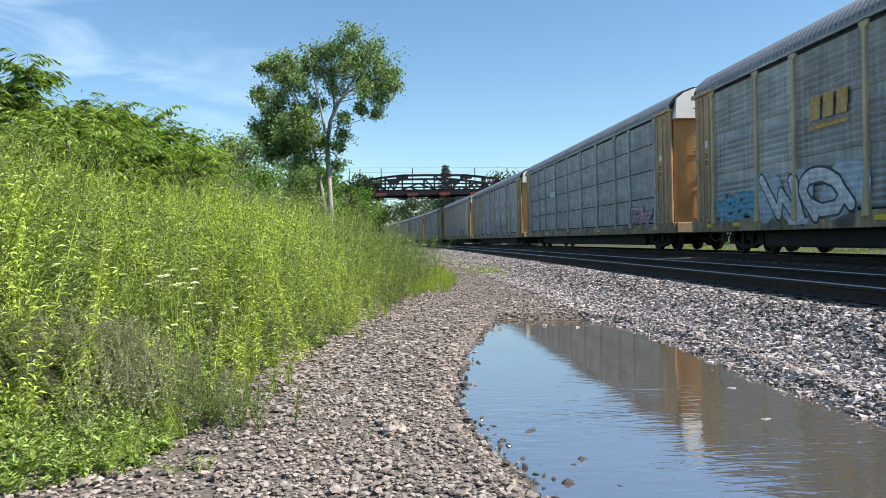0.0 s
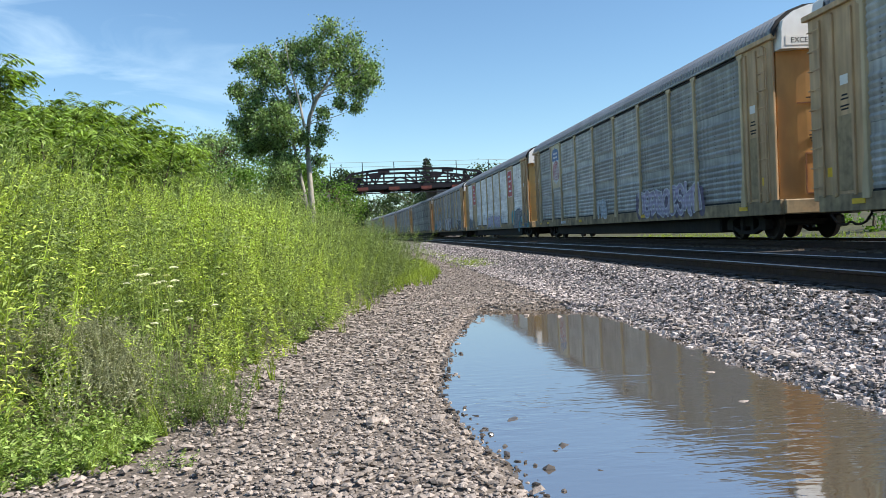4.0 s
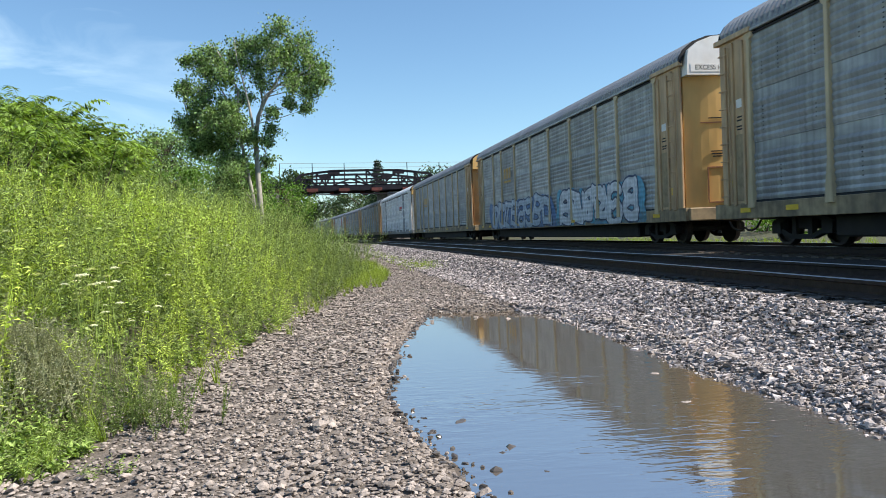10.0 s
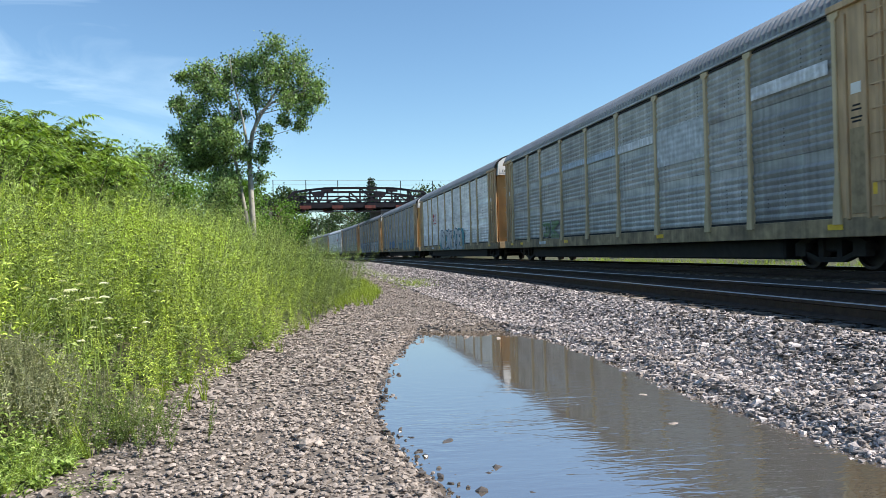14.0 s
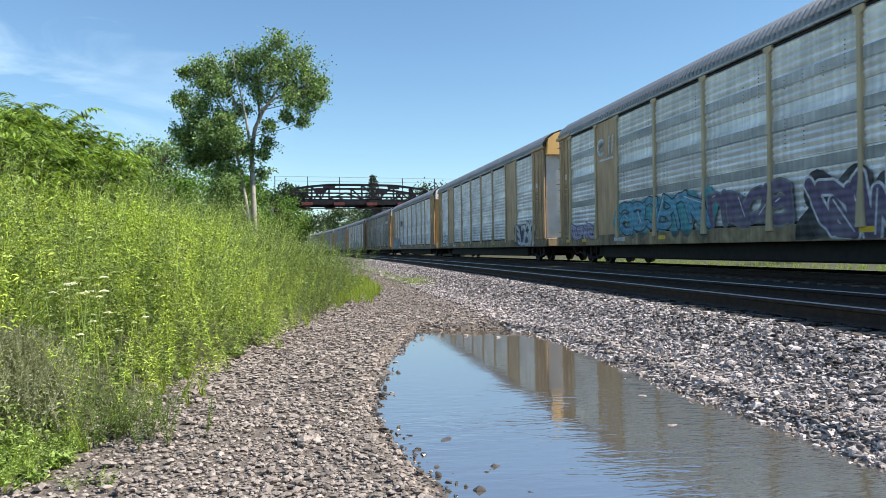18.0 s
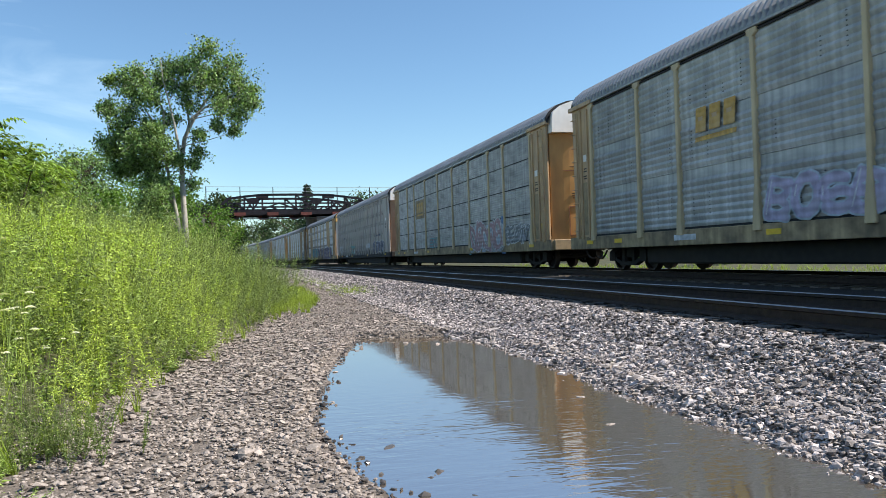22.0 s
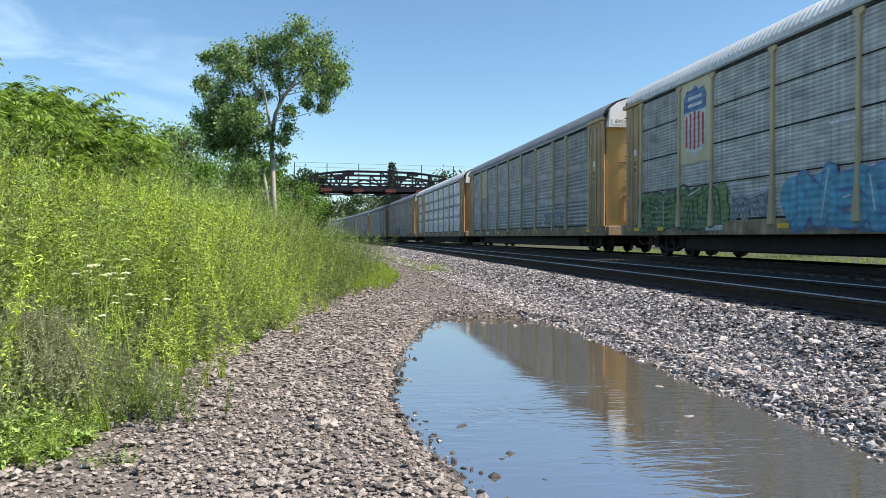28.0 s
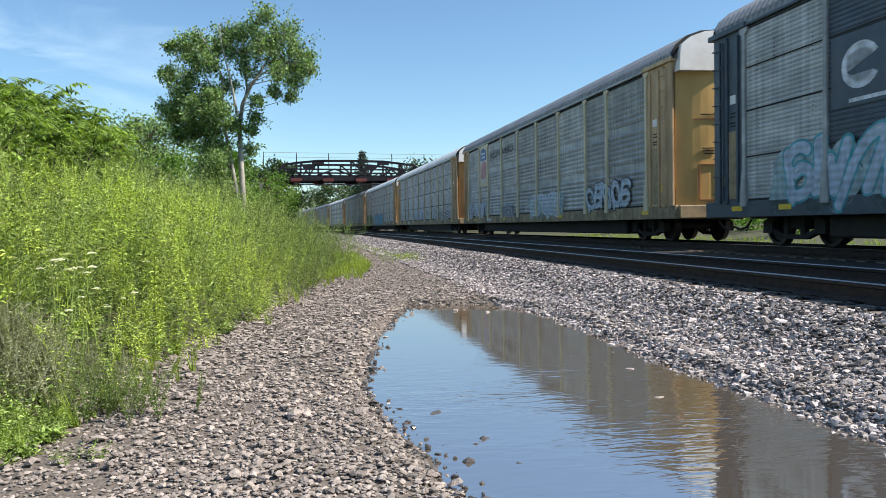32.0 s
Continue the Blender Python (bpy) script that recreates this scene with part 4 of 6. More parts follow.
        put("door_hatch", shared("door_hatch", lambda: outline_mesh(0.55, 0.95, 0.035, 0.03), spec.get("hatch", RUSTY)), None, d, (-0.258, 0.62, 1.15), -0.175)
        cap = put("roof_cap", shared("cap", lambda: cap_mesh(0), spec.get("cap", WHITE)), None, root, (end_x, 0, 0))
        if sgn < 0 and spec.get("words"):
            put("letter_plate", shared("letter_plate", lambda: box_mesh(0.012, 1.95, 0.22), WHITE), None, cap, (-0.226, 0.42, 4.66))
            words(cap, "EXCESS HEIGHT CAR", (-0.236, 0.42, 4.77), 0.18, (90, 0, -90), SEAM)
        put("end_sill", shared("end_sill", lambda: box_mesh(0.25, 3.0, 0.36, 0.03), sill_mat), None, root, (sgn * 13.45, 0, 0.66))
    put("eave_rail", shared("eave", lambda: box_mesh(26.4, 0.09, 0.06, 0.01), spec.get("eave", GREY)), None, root, (-0.25, 1.59, 4.875))
    put("roof", shared("roof", roof_mesh, spec.get("roof", ROOF)), None, root, (-0.25, 0, 0))
    for x in (12.98, -13.47):
        put("roof_lip", shared("roof_lip", lip_mesh, SEAM), None, root, (x, 0, 0))
    for u in (2.2, 4.0, 10.4, 18.6, 26.0):
        put("reflector", shared("reflector", lambda: box_mesh(0.42, 0.012, 0.11), YELLOW), None, root, (half - u, 1.60, 0.80))
    put("number_bar", shared("number_bar", lambda: box_mesh(0.9, 0.010, 0.13), PAINTS["white"]), None, root, (half - 7.3, 1.60, 0.78))
    for z in spec.get("bands", ()):
        put("sheet_band", shared(("band", bool(spec.get("dark_bands"))), lambda: box_mesh(23.6, 0.012, 0.22 if spec.get("dark_bands") else 0.12), GREY if spec.get("dark_bands") else WHITE), None, root, (half - 14.3, 1.566, z))
    if spec.get("backed"):
        plate(root, "emblem_board", 8.6, 3.3, rect(2.1, 1.05), SILLDIRT, 1.585, "dirty tan board")
    if spec.get("building"):
        words(root, "BUILDING AMERICA", (half - 10.0, 1.60, 4.15), 0.5, (90, 0, 180), SEAM)
    if spec.get("dark_board"):
        plate(root, "emblem_board", 6.75, 3.25, rect(2.7, 1.3), BLUEGREY, 1.585, "dark slate board")
    if spec.get("front_tan"):
        plate(root, "tan_sheet", 2.9, 2.95, rect(0.8, 3.8), TAN, 1.582)
    for e in spec.get("emblems", ()):
        emblem(root, *e)
    for k, g in enumerate(spec.get("graffiti", ())):
        graffiti(root, *g, seed=spec["n"] * 7 + k + 400)
    for u, z, w, h, c in spec.get("bars", ()):
        plate(root, "lettering_bar", u, z, rect(w, h), PAINTS[c], 1.585)
    return root


def hose_mesh():
    v, f = tube_points([(-0.35, 0, 0.6), (-0.15, 0, 0.42), (0.05, 0, 0.36), (0.25, 0, 0.36), (0.38, 0, 0.42)], [0.03] * 5, 6)
    return mesh_np("air_hose", v, f)


COURSES = (1.98, 3.0, 3.95)
BOARD = {1: TAN, 7: TAN}
SPECS = {
    3: dict(panel=DARKGREY, graffiti=[(18.5, 23.0, 0.9, 1.9, 4, "grey", "pale")], label="dull grey autorack car in a moving train"),
    1: dict(panel=GREY, post=GREY, rows=COURSES, bars=[(9.2, 3.1, 1.2, 0.30, "white")], graffiti=[(23.2, 25.6, 0.9, 1.8, 2, "red_dust", "grey")], label="grey autorack car with rows of side sheets and tan ends"),
    0: dict(words=True, emblems=[("yellow_blocks", 8.6, 3.4)], graffiti=[(2.8, 5.2, 0.85, 1.8, 3, "cyan", "teal"), (5.7, 9.2, 0.7, 2.2, 2, "white", "black", "pale"), (13.2, 18.4, 0.5, 2.45, 4, "white", "black", "purple"), (23.0, 26.6, 0.65, 1.9, 3, "black", "white", "grey")]),
    -1: dict(panel=SILVER, boards=(1, 7), emblems=[("red_badge", 6.2, 3.78), ("red_badge", 22.25, 3.7)], graffiti=[(2.5, 5.6, 0.55, 1.8, 3, "grey", "navy"), (12.5, 18.5, 0.8, 1.75, 6, "lilac", "white", "pale"), (23.3, 26.7, 0.5, 2.0, 2, "grey", "navy", "teal")], bars=[(24.6, 1.2, 0.35, 1.5, "cyan")], label="silver autorack car with tan boards and red badges in a train"),
    -2: dict(emblems=[("shield", 6.2, 3.8)], graffiti=[(18.2, 23.4, 0.7, 1.9, 7, "lilac", "white", "purple"), (13.2, 14.4, 0.75, 1.8, 1, "pale", "white")], words=True),
    -3: dict(front=0.6, graffiti=[(3.2, 7.0, 0.6, 1.8, 4, "navy", "white"), (7.6, 10.0, 0.8, 1.8, 3, "red_dust", "white", "black"), (10.2, 13.4, 0.8, 1.8, 3, "white", "black")], bars=[(8.3, 3.6, 1.3, 0.06, "navy"), (8.3, 3.47, 1.3, 0.06, "navy"), (8.3, 3.34, 1.3, 0.06, "navy"), (9.5, 3.48, 0.8, 0.4, "navy"), (9.2, 3.1, 1.5, 0.14, "navy"), (9.2, 2.88, 1.6, 0.14, "navy")]),
    -4: dict(panel=SILVER, roof=PALEROOF, post=SILVER, end=WHITE, door=WHITE, cap=ORANGE, sill=GREY, odd={1: GREY, 7: GREY}, bands=(4.05, 3.2, 2.35), bars=[(20.0, 3.5, 2.0, 0.3, "red"), (20.0, 3.26, 2.2, 0.07, "black")], label="silver corrugated autorack car with white ends in a train"),
    -5: dict(panel=GREY, emblems=[("yellow_blocks", 8.6, 3.4)], cap=ORANGE, bars=[(19.0, 0.84, 1.2, 0.18, "red")]),
    -6: dict(emblems=[("yellow_blocks", 8.4, 3.55)], graffiti=[(4.8, 15.8, 0.55, 2.2, 6, "pale", "navy", "blue"), (17.0, 24.8, 0.5, 2.25, 5, "white", "navy", "cyan")], words=True, label="grey autorack car with blue graffiti in a moving train"),
    -7: dict(graffiti=[(7.9, 12.8, 1.0, 1.9, 5, "blue", "cyan"), (14.8, 18.3, 0.9, 1.7, 4, "grey", "teal"), (19.1, 26.0, 0.8, 1.85, 5, "grey", "teal", "haze")], bars=[(8.6, 3.5, 1.6, 0.45, "grey"), (18.6, 0.82, 1.0, 0.16, "red")], words=True, cap=WHITE),
    -8: dict(panel=SILVER, emblems=[("loops_red", 8.4, 3.2)], graffiti=[(11.2, 18.7, 0.5, 2.2, 5, "silver", "navy", "teal")], words=True, label="bright galvanised autorack car with teal graffiti in a train"),
    -9: dict(panel=GREY, odd={7: DARKGREY}, bands=(), bars=[(8.55, 3.72, 2.6, 0.17, "pale"), (11.4, 3.70, 2.6, 0.2, "pale"), (14.2, 3.67, 2.6, 0.22, "pale"), (17.0, 3.66, 2.6, 0.24, "white"), (19.85, 3.3, 2.65, 1.0, "silver"), (24.6, 3.9, 2.6, 0.28, "white")], graffiti=[(7.4, 9.6, 0.95, 1.8, 2, "green", "grey")], words=True),
    -10: dict(panel=SILVER, boards=(), front_tan=True, graffiti=[(1.3, 6.2, 0.5, 2.0, 6, "pale", "teal", "silver"), (6.3, 7.5, 0.85, 1.8, 1, "blue", "blue")], bars=[(8.6, 3.3, 1.6, 0.55, "grey"), (8.6, 3.3, 1.3, 0.3, "navy")], cap=WHITE, label="galvanised autorack car with pale graffiti in a train"),
    -11: dict(panel=SILVER, boards=(1, 7), door=WHITE, graffiti=[(23.3, 26.2, 0.5, 1.9, 3, "white", "black", "navy"), (2.8, 5.3, 0.7, 1.7, 2, "white", "black")], cap=ORANGE, label="galvanised autorack car with tan boards in a train"),
    -12: dict(panel=SILVER, boards=(1, 7), door=WHITE, cap=ORANGE, bands=(3.9, 3.0, 2.1), dark_bands=True, emblems=[("loops_white", 6.2, 4.0)], graffiti=[(2.6, 5.0, 0.8, 1.5, 3, "lilac", "purple"), (7.4, 13.0, 0.95, 2.1, 5, "cyan", "black", "teal"), (13.0, 16.4, 0.9, 2.0, 3, "purple", "grey"), (17.2, 24.0, 0.45, 2.15, 5, "purple", "white", "black")], bars=[(9.5, 1.2, 0.14, 0.7, "yellow"), (12.4, 1.2, 0.14, 0.7, "yellow"), (18.4, 1.3, 0.14, 0.7, "yellow"), (21.3, 1.3, 0.14, 0.7, "yellow")], label="galvanised autorack car with tan boards and graffiti"),
    -13: dict(panel=PERF, post=PERF, end=PERF, door=SALMON, sill=BLACK, eave=PERF, perf=True, posts=[2.3 + 1.115 * k for k in range(22)], truck=4.4,
              graffiti=[(2.9, 4.6, 1.05, 1.95, 2, "white", "pale"), (9.8, 12.2, 0.95, 1.85, 1, "teal", "green"), (18.2, 19.8, 1.4, 1.8, 4, "white", "pale"), (21.2, 25.8, 0.85, 2.0, 6, "navy", "white")],
              bars=[(5.5, 3.25, 0.6, 0.16, "navy"), (5.9, 2.55, 0.9, 0.16, "navy"), (22.9, 2.3, 0.7, 0.12, "navy"), (23.9, 2.33, 0.9, 0.12, "navy"), (2.6, 1.3, 0.1, 0.9, "yellow")], cap=WHITE, label="taupe perforated steel autorack car in a moving train"),
    -14: dict(panel=DARKGREY, rows=COURSES, backed=True, emblems=[("yellow_blocks", 8.6, 3.4)], graffiti=[(10.8, 12.6, 1.0, 1.6, 2, "grey", "teal"), (18.6, 22.8, 0.6, 2.1, 4, "red_dust", "white", "pale"), (23.3, 26.0, 0.9, 1.75, 4, "grey", "white")], bars=[(23.0, 1.35, 0.4, 1.5, "blue"), (18.4, 1.3, 0.3, 1.4, "cyan")], label="dark grey autorack car with rows of side sheets"),
    -15: dict(emblems=[("yellow_blocks", 8.6, 3.4)], graffiti=[(10.2, 13.9, 0.95, 1.95, 4, "lilac", "pale"), (14.1, 18.3, 0.85, 2.1, 4, "pale", "white", "haze"), (18.6, 20.9, 0.95, 1.75, 3, "grey", "black")]),
    -16: dict(emblems=[("yellow_blocks", 8.5, 3.45)], bands=(3.7, 2.6), dark_bands=True, graffiti=[(10.2, 15.5, 0.6, 1.75, 4, "grey", "black"), (15.7, 20.4, 0.55, 1.65, 4, "pale", "black", "grey")], words=True),
    -17: dict(panel=SILVER, roof=PALEROOF, boards=(1,), bands=(3.75, 2.95, 2.1), dark_bands=True, emblems=[("loops_red", 6.2, 3.9)], end=TAN, label="bright galvanised autorack car in a moving train"),
    -18: dict(words=True, boards=(), bars=[(6.2, 3.95, 1.6, 1.7, "cream")], graffiti=[(20.0, 23.0, 1.1, 1.8, 4, "grey", "pale")]),
    -19: dict(panel=DARKGREY, roof=PALEROOF, rows=COURSES, emblems=[("shield", 6.2, 3.78)], graffiti=[(2.4, 7.6, 0.6, 2.15, 5, "green", "black", "moss"), (8.2, 9.8, 1.0, 1.7, 2, "grey", "pale"), (10.9, 17.5, 0.6, 2.05, 5, "cyan", "blue", "cyan")], bars=[(12.4, 2.85, 0.9, 0.06, "white"), (14.0, 2.9, 1.0, 0.06, "white")], label="dark grey autorack car with rows of side sheets and graffiti"),
    -20: dict(panel=DARKGREY, roof=PALEROOF, rows=COURSES, emblems=[("blue_board", 1.3, 3.9)], graffiti=[(10.2, 14.4, 0.95, 1.9, 4, "pale", "white"), (20.0, 25.0, 0.9, 1.7, 4, "grey", "white")], bars=[(17.2, 2.85, 0.8, 0.07, "white"), (18.6, 2.9, 1.4, 0.07, "white")], label="dark grey autorack car with a round blue badge on its end"),
    -21: dict(panel=GREY, post=CREAM, end=TAN, emblems=[("shield", 6.2, 3.8)], building=True, graffiti=[(2.6, 6.8, 0.9, 1.9, 4, "pale", "white"), (9.6, 12.0, 0.9, 1.6, 3, "grey", "pale"), (14.8, 18.6, 0.85, 1.9, 4, "pale", "white", "haze"), (21.4, 25.0, 0.9, 2.0, 4, "pale", "black")]),
    -22: dict(panel=GREY, post=GREY, end=BLUEGREY, door=BLUEGREY, cap=BLUEGREY, eave=BLUEGREY, sill=BLUEGREY, rows=COURSES, odd={1: BLUEGREY}, emblems=[("loops_big", 6.75, 3.3)], dark_board=True, graffiti=[(4.0, 9.5, 0.7, 2.3, 5, "pale", "teal", "haze"), (10.0, 15.5, 0.7, 1.9, 4, "white", "grey")], label="grey and slate blue autorack car in a moving train"),
}
CAR_FIRST, CAR_LAST = 11, -23
S_START, SPEED = 25.68, 19.4
DRIFT_T, DRIFT = [0, 8, 14, 18, 22, 26, 28, 30, 32], [-0.1, -0.15, -0.25, -0.3, 0.1, 0.6, 1.0, 1.45, 1.55]
train = []


def build_train():
    rng = np.random.RandomState(5)
    for n in range(CAR_FIRST, CAR_LAST - 1, -1):
        spec = dict(SPECS.get(n, dict(panel=[GREY, GREY, DARKGREY, GREY][rng.randint(4)], graffiti=[(9.0 + (n % 3) * 3, 15.0 + (n % 3) * 3, 0.9, 1.9, 6, "grey", "pale")])))
        spec["n"] = n
        spec.setdefault("door", BURNT if n % 3 == 1 else ORANGE)
        train.append((n, autorack(spec)))


build_train()


def motions():
    """The train runs away from the camera at an even speed."""
    for n, ob in train:
        rows = []
        for t in range(0, 33, 2):
            s = S_START + SPEED * t + float(np.interp(t, DRIFT_T, DRIFT)) + PITCH * n - PITCH / 2
            x, y, th = line(s, TRAIN_TRACK)
            rows.append((t, pose(x, y, RAIL_Z, 0, 0, math.degrees(th) + 90)))
        walk(ob, rows)

# ---- bridge ----
IRON = mat("dark_bridge_paint", (0.015, 0.015, 0.021), 0.8, 0.0, spec=0.15, vary=0.3, scale=2, stain=0.1, stain_col=(0.06, 0.028, 0.024), stain_scale=0.6)
REDIRON = mat("red_rusted_iron", (0.11, 0.030, 0.026), 0.8, 0.2, vary=0.35, scale=2, stain=0.4, stain_col=(0.06, 0.03, 0.025))
DECK = mat("weathered_deck", (0.06, 0.06, 0.065), 0.9, vary=0.2, scale=1.5, stain=0.4, stain_col=(0.08, 0.075, 0.07))
WIRE = mat("galvanised_wire", (0.35, 0.36, 0.38), 0.5, 0.6)
CONCRETE = mat("old_concrete", (0.20, 0.19, 0.175), 0.9, vary=0.2, scale=1.2, stain=0.5, stain_col=(0.09, 0.085, 0.075), stain_scale=0.5, bump=0.2)


def build_bridge():
    ax, ay = -14.2, 104.7
    turn = math.atan2(5.5, 23.1)
    root = tagged(new("road_bridge"), "dark rusty pony truss bridge over the tracks with a wire fence", "bridge")
    root.location, root.rotation_euler = (ax, ay, 0), (0, 0, turn)

    def beam(name, a, b, w, h, m=IRON, parent=root):
        v, f = beam_arrays(a, b, w, h)
        return put(name, mesh_np(name, v, f), m, parent)

    deck_z, end = 8.02, 34.0
    beam("deck", (0, 3.5, deck_z), (end, 3.5, deck_z), 6.6, 0.35, DECK)
    for y in (0.0, 7.0):
        beam("girder", (0, y, deck_z - 0.05), (end, y, deck_z - 0.05), 0.35, 0.75)
        beam("curb_rail", (0, y - 0.25, deck_z + 0.55), (end, y - 0.25, deck_z + 0.55), 0.10, 0.12)
        xs = [3.0, 4.4, 6.6, 9.0, 13.6, 18.2, 20.6, 22.9, 24.4]
        zs = [8.35, 9.75, 10.05, 10.3, 10.34, 10.3, 10.05, 9.75, 8.35]
        for i in range(8):
            beam("top_chord", (xs[i], y, zs[i]), (xs[i + 1], y, zs[i + 1]), 0.34, 0.30)
        beam("mid_chord", (xs[1], y, 9.15), (xs[-2], y, 9.15), 0.22, 0.2)
        for i in range(1, 8):
            beam("hanger", (xs[i], y, deck_z), (xs[i], y, zs[i]), 0.2, 0.22)
        for i in range(1, 7):
            up = i % 2 == 1
            m = (xs[i] + xs[i + 1]) / 2
            beam("diagonal", (xs[i], y, zs[i] if not up else deck_z + 0.3), (m, y, deck_z + 0.3 if not up else 9.2), 0.16, 0.2)
            beam("diagonal", (m, y, deck_z + 0.3 if not up else 9.2), (xs[i + 1], y, zs[i + 1] if not up else deck_z + 0.3), 0.16, 0.2)
        # gusset plates at the joints
        for i in (3, 5):
            beam("gusset", (xs[i] - 0.8, y - 0.02, zs[i] - 0.25), (xs[i] + 0.8, y - 0.02, zs[i] - 0.25), 0.42, 0.5)
        for x in (1.5, 5.9, 10.3, 14.9, 19.4, 23.8):
            f = beam("floor_beam_end", (x - 0.75, y - 0.3, deck_z - 0.35), (x + 0.75, y - 0.3, deck_z - 0.35), 0.5, 0.42, REDIRON)
            beam("bracket", (x - 0.45, y - 0.2, deck_z - 0.62), (x + 0.45, y - 0.2, deck_z - 0.62), 0.3, 0.26, REDIRON, root)
    for x in (1.5, 5.9, 10.3, 14.9, 19.4, 23.8, 28.2):
        beam("cross_beam", (x, 0, deck_z - 0.42), (x, 7, deck_z - 0.42), 0.4, 0.5)
    beam("pipe", (0, -0.35, deck_z - 0.98), (end, -0.35, deck_z - 0.98), 0.12, 0.12)
    # fence
    for x in (1.6, 6.0, 10.4, 14.9, 19.4, 24.2, 28.6):
        beam("fence_post", (x, -0.45, deck_z), (x, -0.45, 11.35), 0.09, 0.09, IRON)
    for z in (11.33, 10.72):
        beam("fence_wire", (1.6, -0.45, z), (28.6, -0.45, z), 0.045, 0.045, WIRE)
    # supports
    ab = beam("abutment", (-5.0, 3.5, 3.6), (1.4, 3.5, 3.6), 8.0, 7.6, CONCRETE)
    beam("abutment", (27.5, 3.5, 3.6), (36.0, 3.5, 3.6), 8.0, 7.6, CONCRETE)
    # pier between the tracks and the far bank, in deep shade
    beam("pier", (16.6, 3.5, 3.6), (19.6, 3.5, 3.6), 6.5, 7.4, CONCRETE)


build_bridge()


# ---- trees and shrubs ----
BARK = mat("grey_bark", (0.36, 0.335, 0.295), 0.95, vary=0.35, scale=9, stain=0.5, stain_col=(0.12, 0.10, 0.085), stain_scale=3, bump=0.8, bump_scale=14, stretch=(1, 1, 0.3))
DARKBARK = mat("dark_bark", (0.10, 0.08, 0.06), 0.95, vary=0.3, scale=9, bump=0.6)


def leaf_mat(name, col, island=0.35, translucent=0.35, vary=0.1):
    col = tuple(0.87 * c for c in col)
    return mat(name, col, 0.5, vary=vary, scale=0.6, island=island, translucent=translucent, spec=0.28)


POPLAR = leaf_mat("poplar_leaf", (0.20, 0.305, 0.115), 0.8, 0.30)
SUMAC = leaf_mat("sumac_leaf", (0.20, 0.30, 0.06), 0.75, 0.3)
BUSHY = leaf_mat("bush_leaf", (0.12, 0.23, 0.035), 0.45, 0.32)
FARLEAF = leaf_mat("distant_leaf", (0.05, 0.09, 0.026), 0.5, 0.12)
PINE = leaf_mat("conifer_needle", (0.03, 0.06, 0.03), 0.5, 0.1)


def leaf_cards(points, size, rng, aspect=0.6, flat=0.5):
    """One bent four-cornered leaf at each point."""
    n = len(points)
    d = rng.normal(size=(n, 3))
    d[:, 2] *= flat
    d /= np.linalg.norm(d, axis=1, keepdims=True)
    a = np.cross(d, rng.normal(size=(n, 3)))
    a /= np.linalg.norm(a, axis=1, keepdims=True)
    s = (size * rng.uniform(0.6, 1.3, n))[:, None]
    v = np.stack([points, points + d * s * 0.5 + a * s * aspect / 2, points + d * s, points + d * s * 0.5 - a * s * aspect / 2], 1)
    v[:, 2, 2] -= s[:, 0] * 0.2
    return v.reshape(-1, 3), np.arange(4 * n).reshape(n, 4)


def tree_thing(name, label, trunk_arrays, leaf_arrays, bark, leaf, kind_word="tree"):
    root = tagged(new(name), label, kind_word)
    if trunk_arrays:
        for k, (v, f) in enumerate(trunk_arrays):
            put("trunk" if k == 0 else "limb", mesh_np("trunk", v, f, True), bark, root)
    for v, f in leaf_arrays:
        put("crown", mesh_np("crown", v, f), leaf, root)
    return root


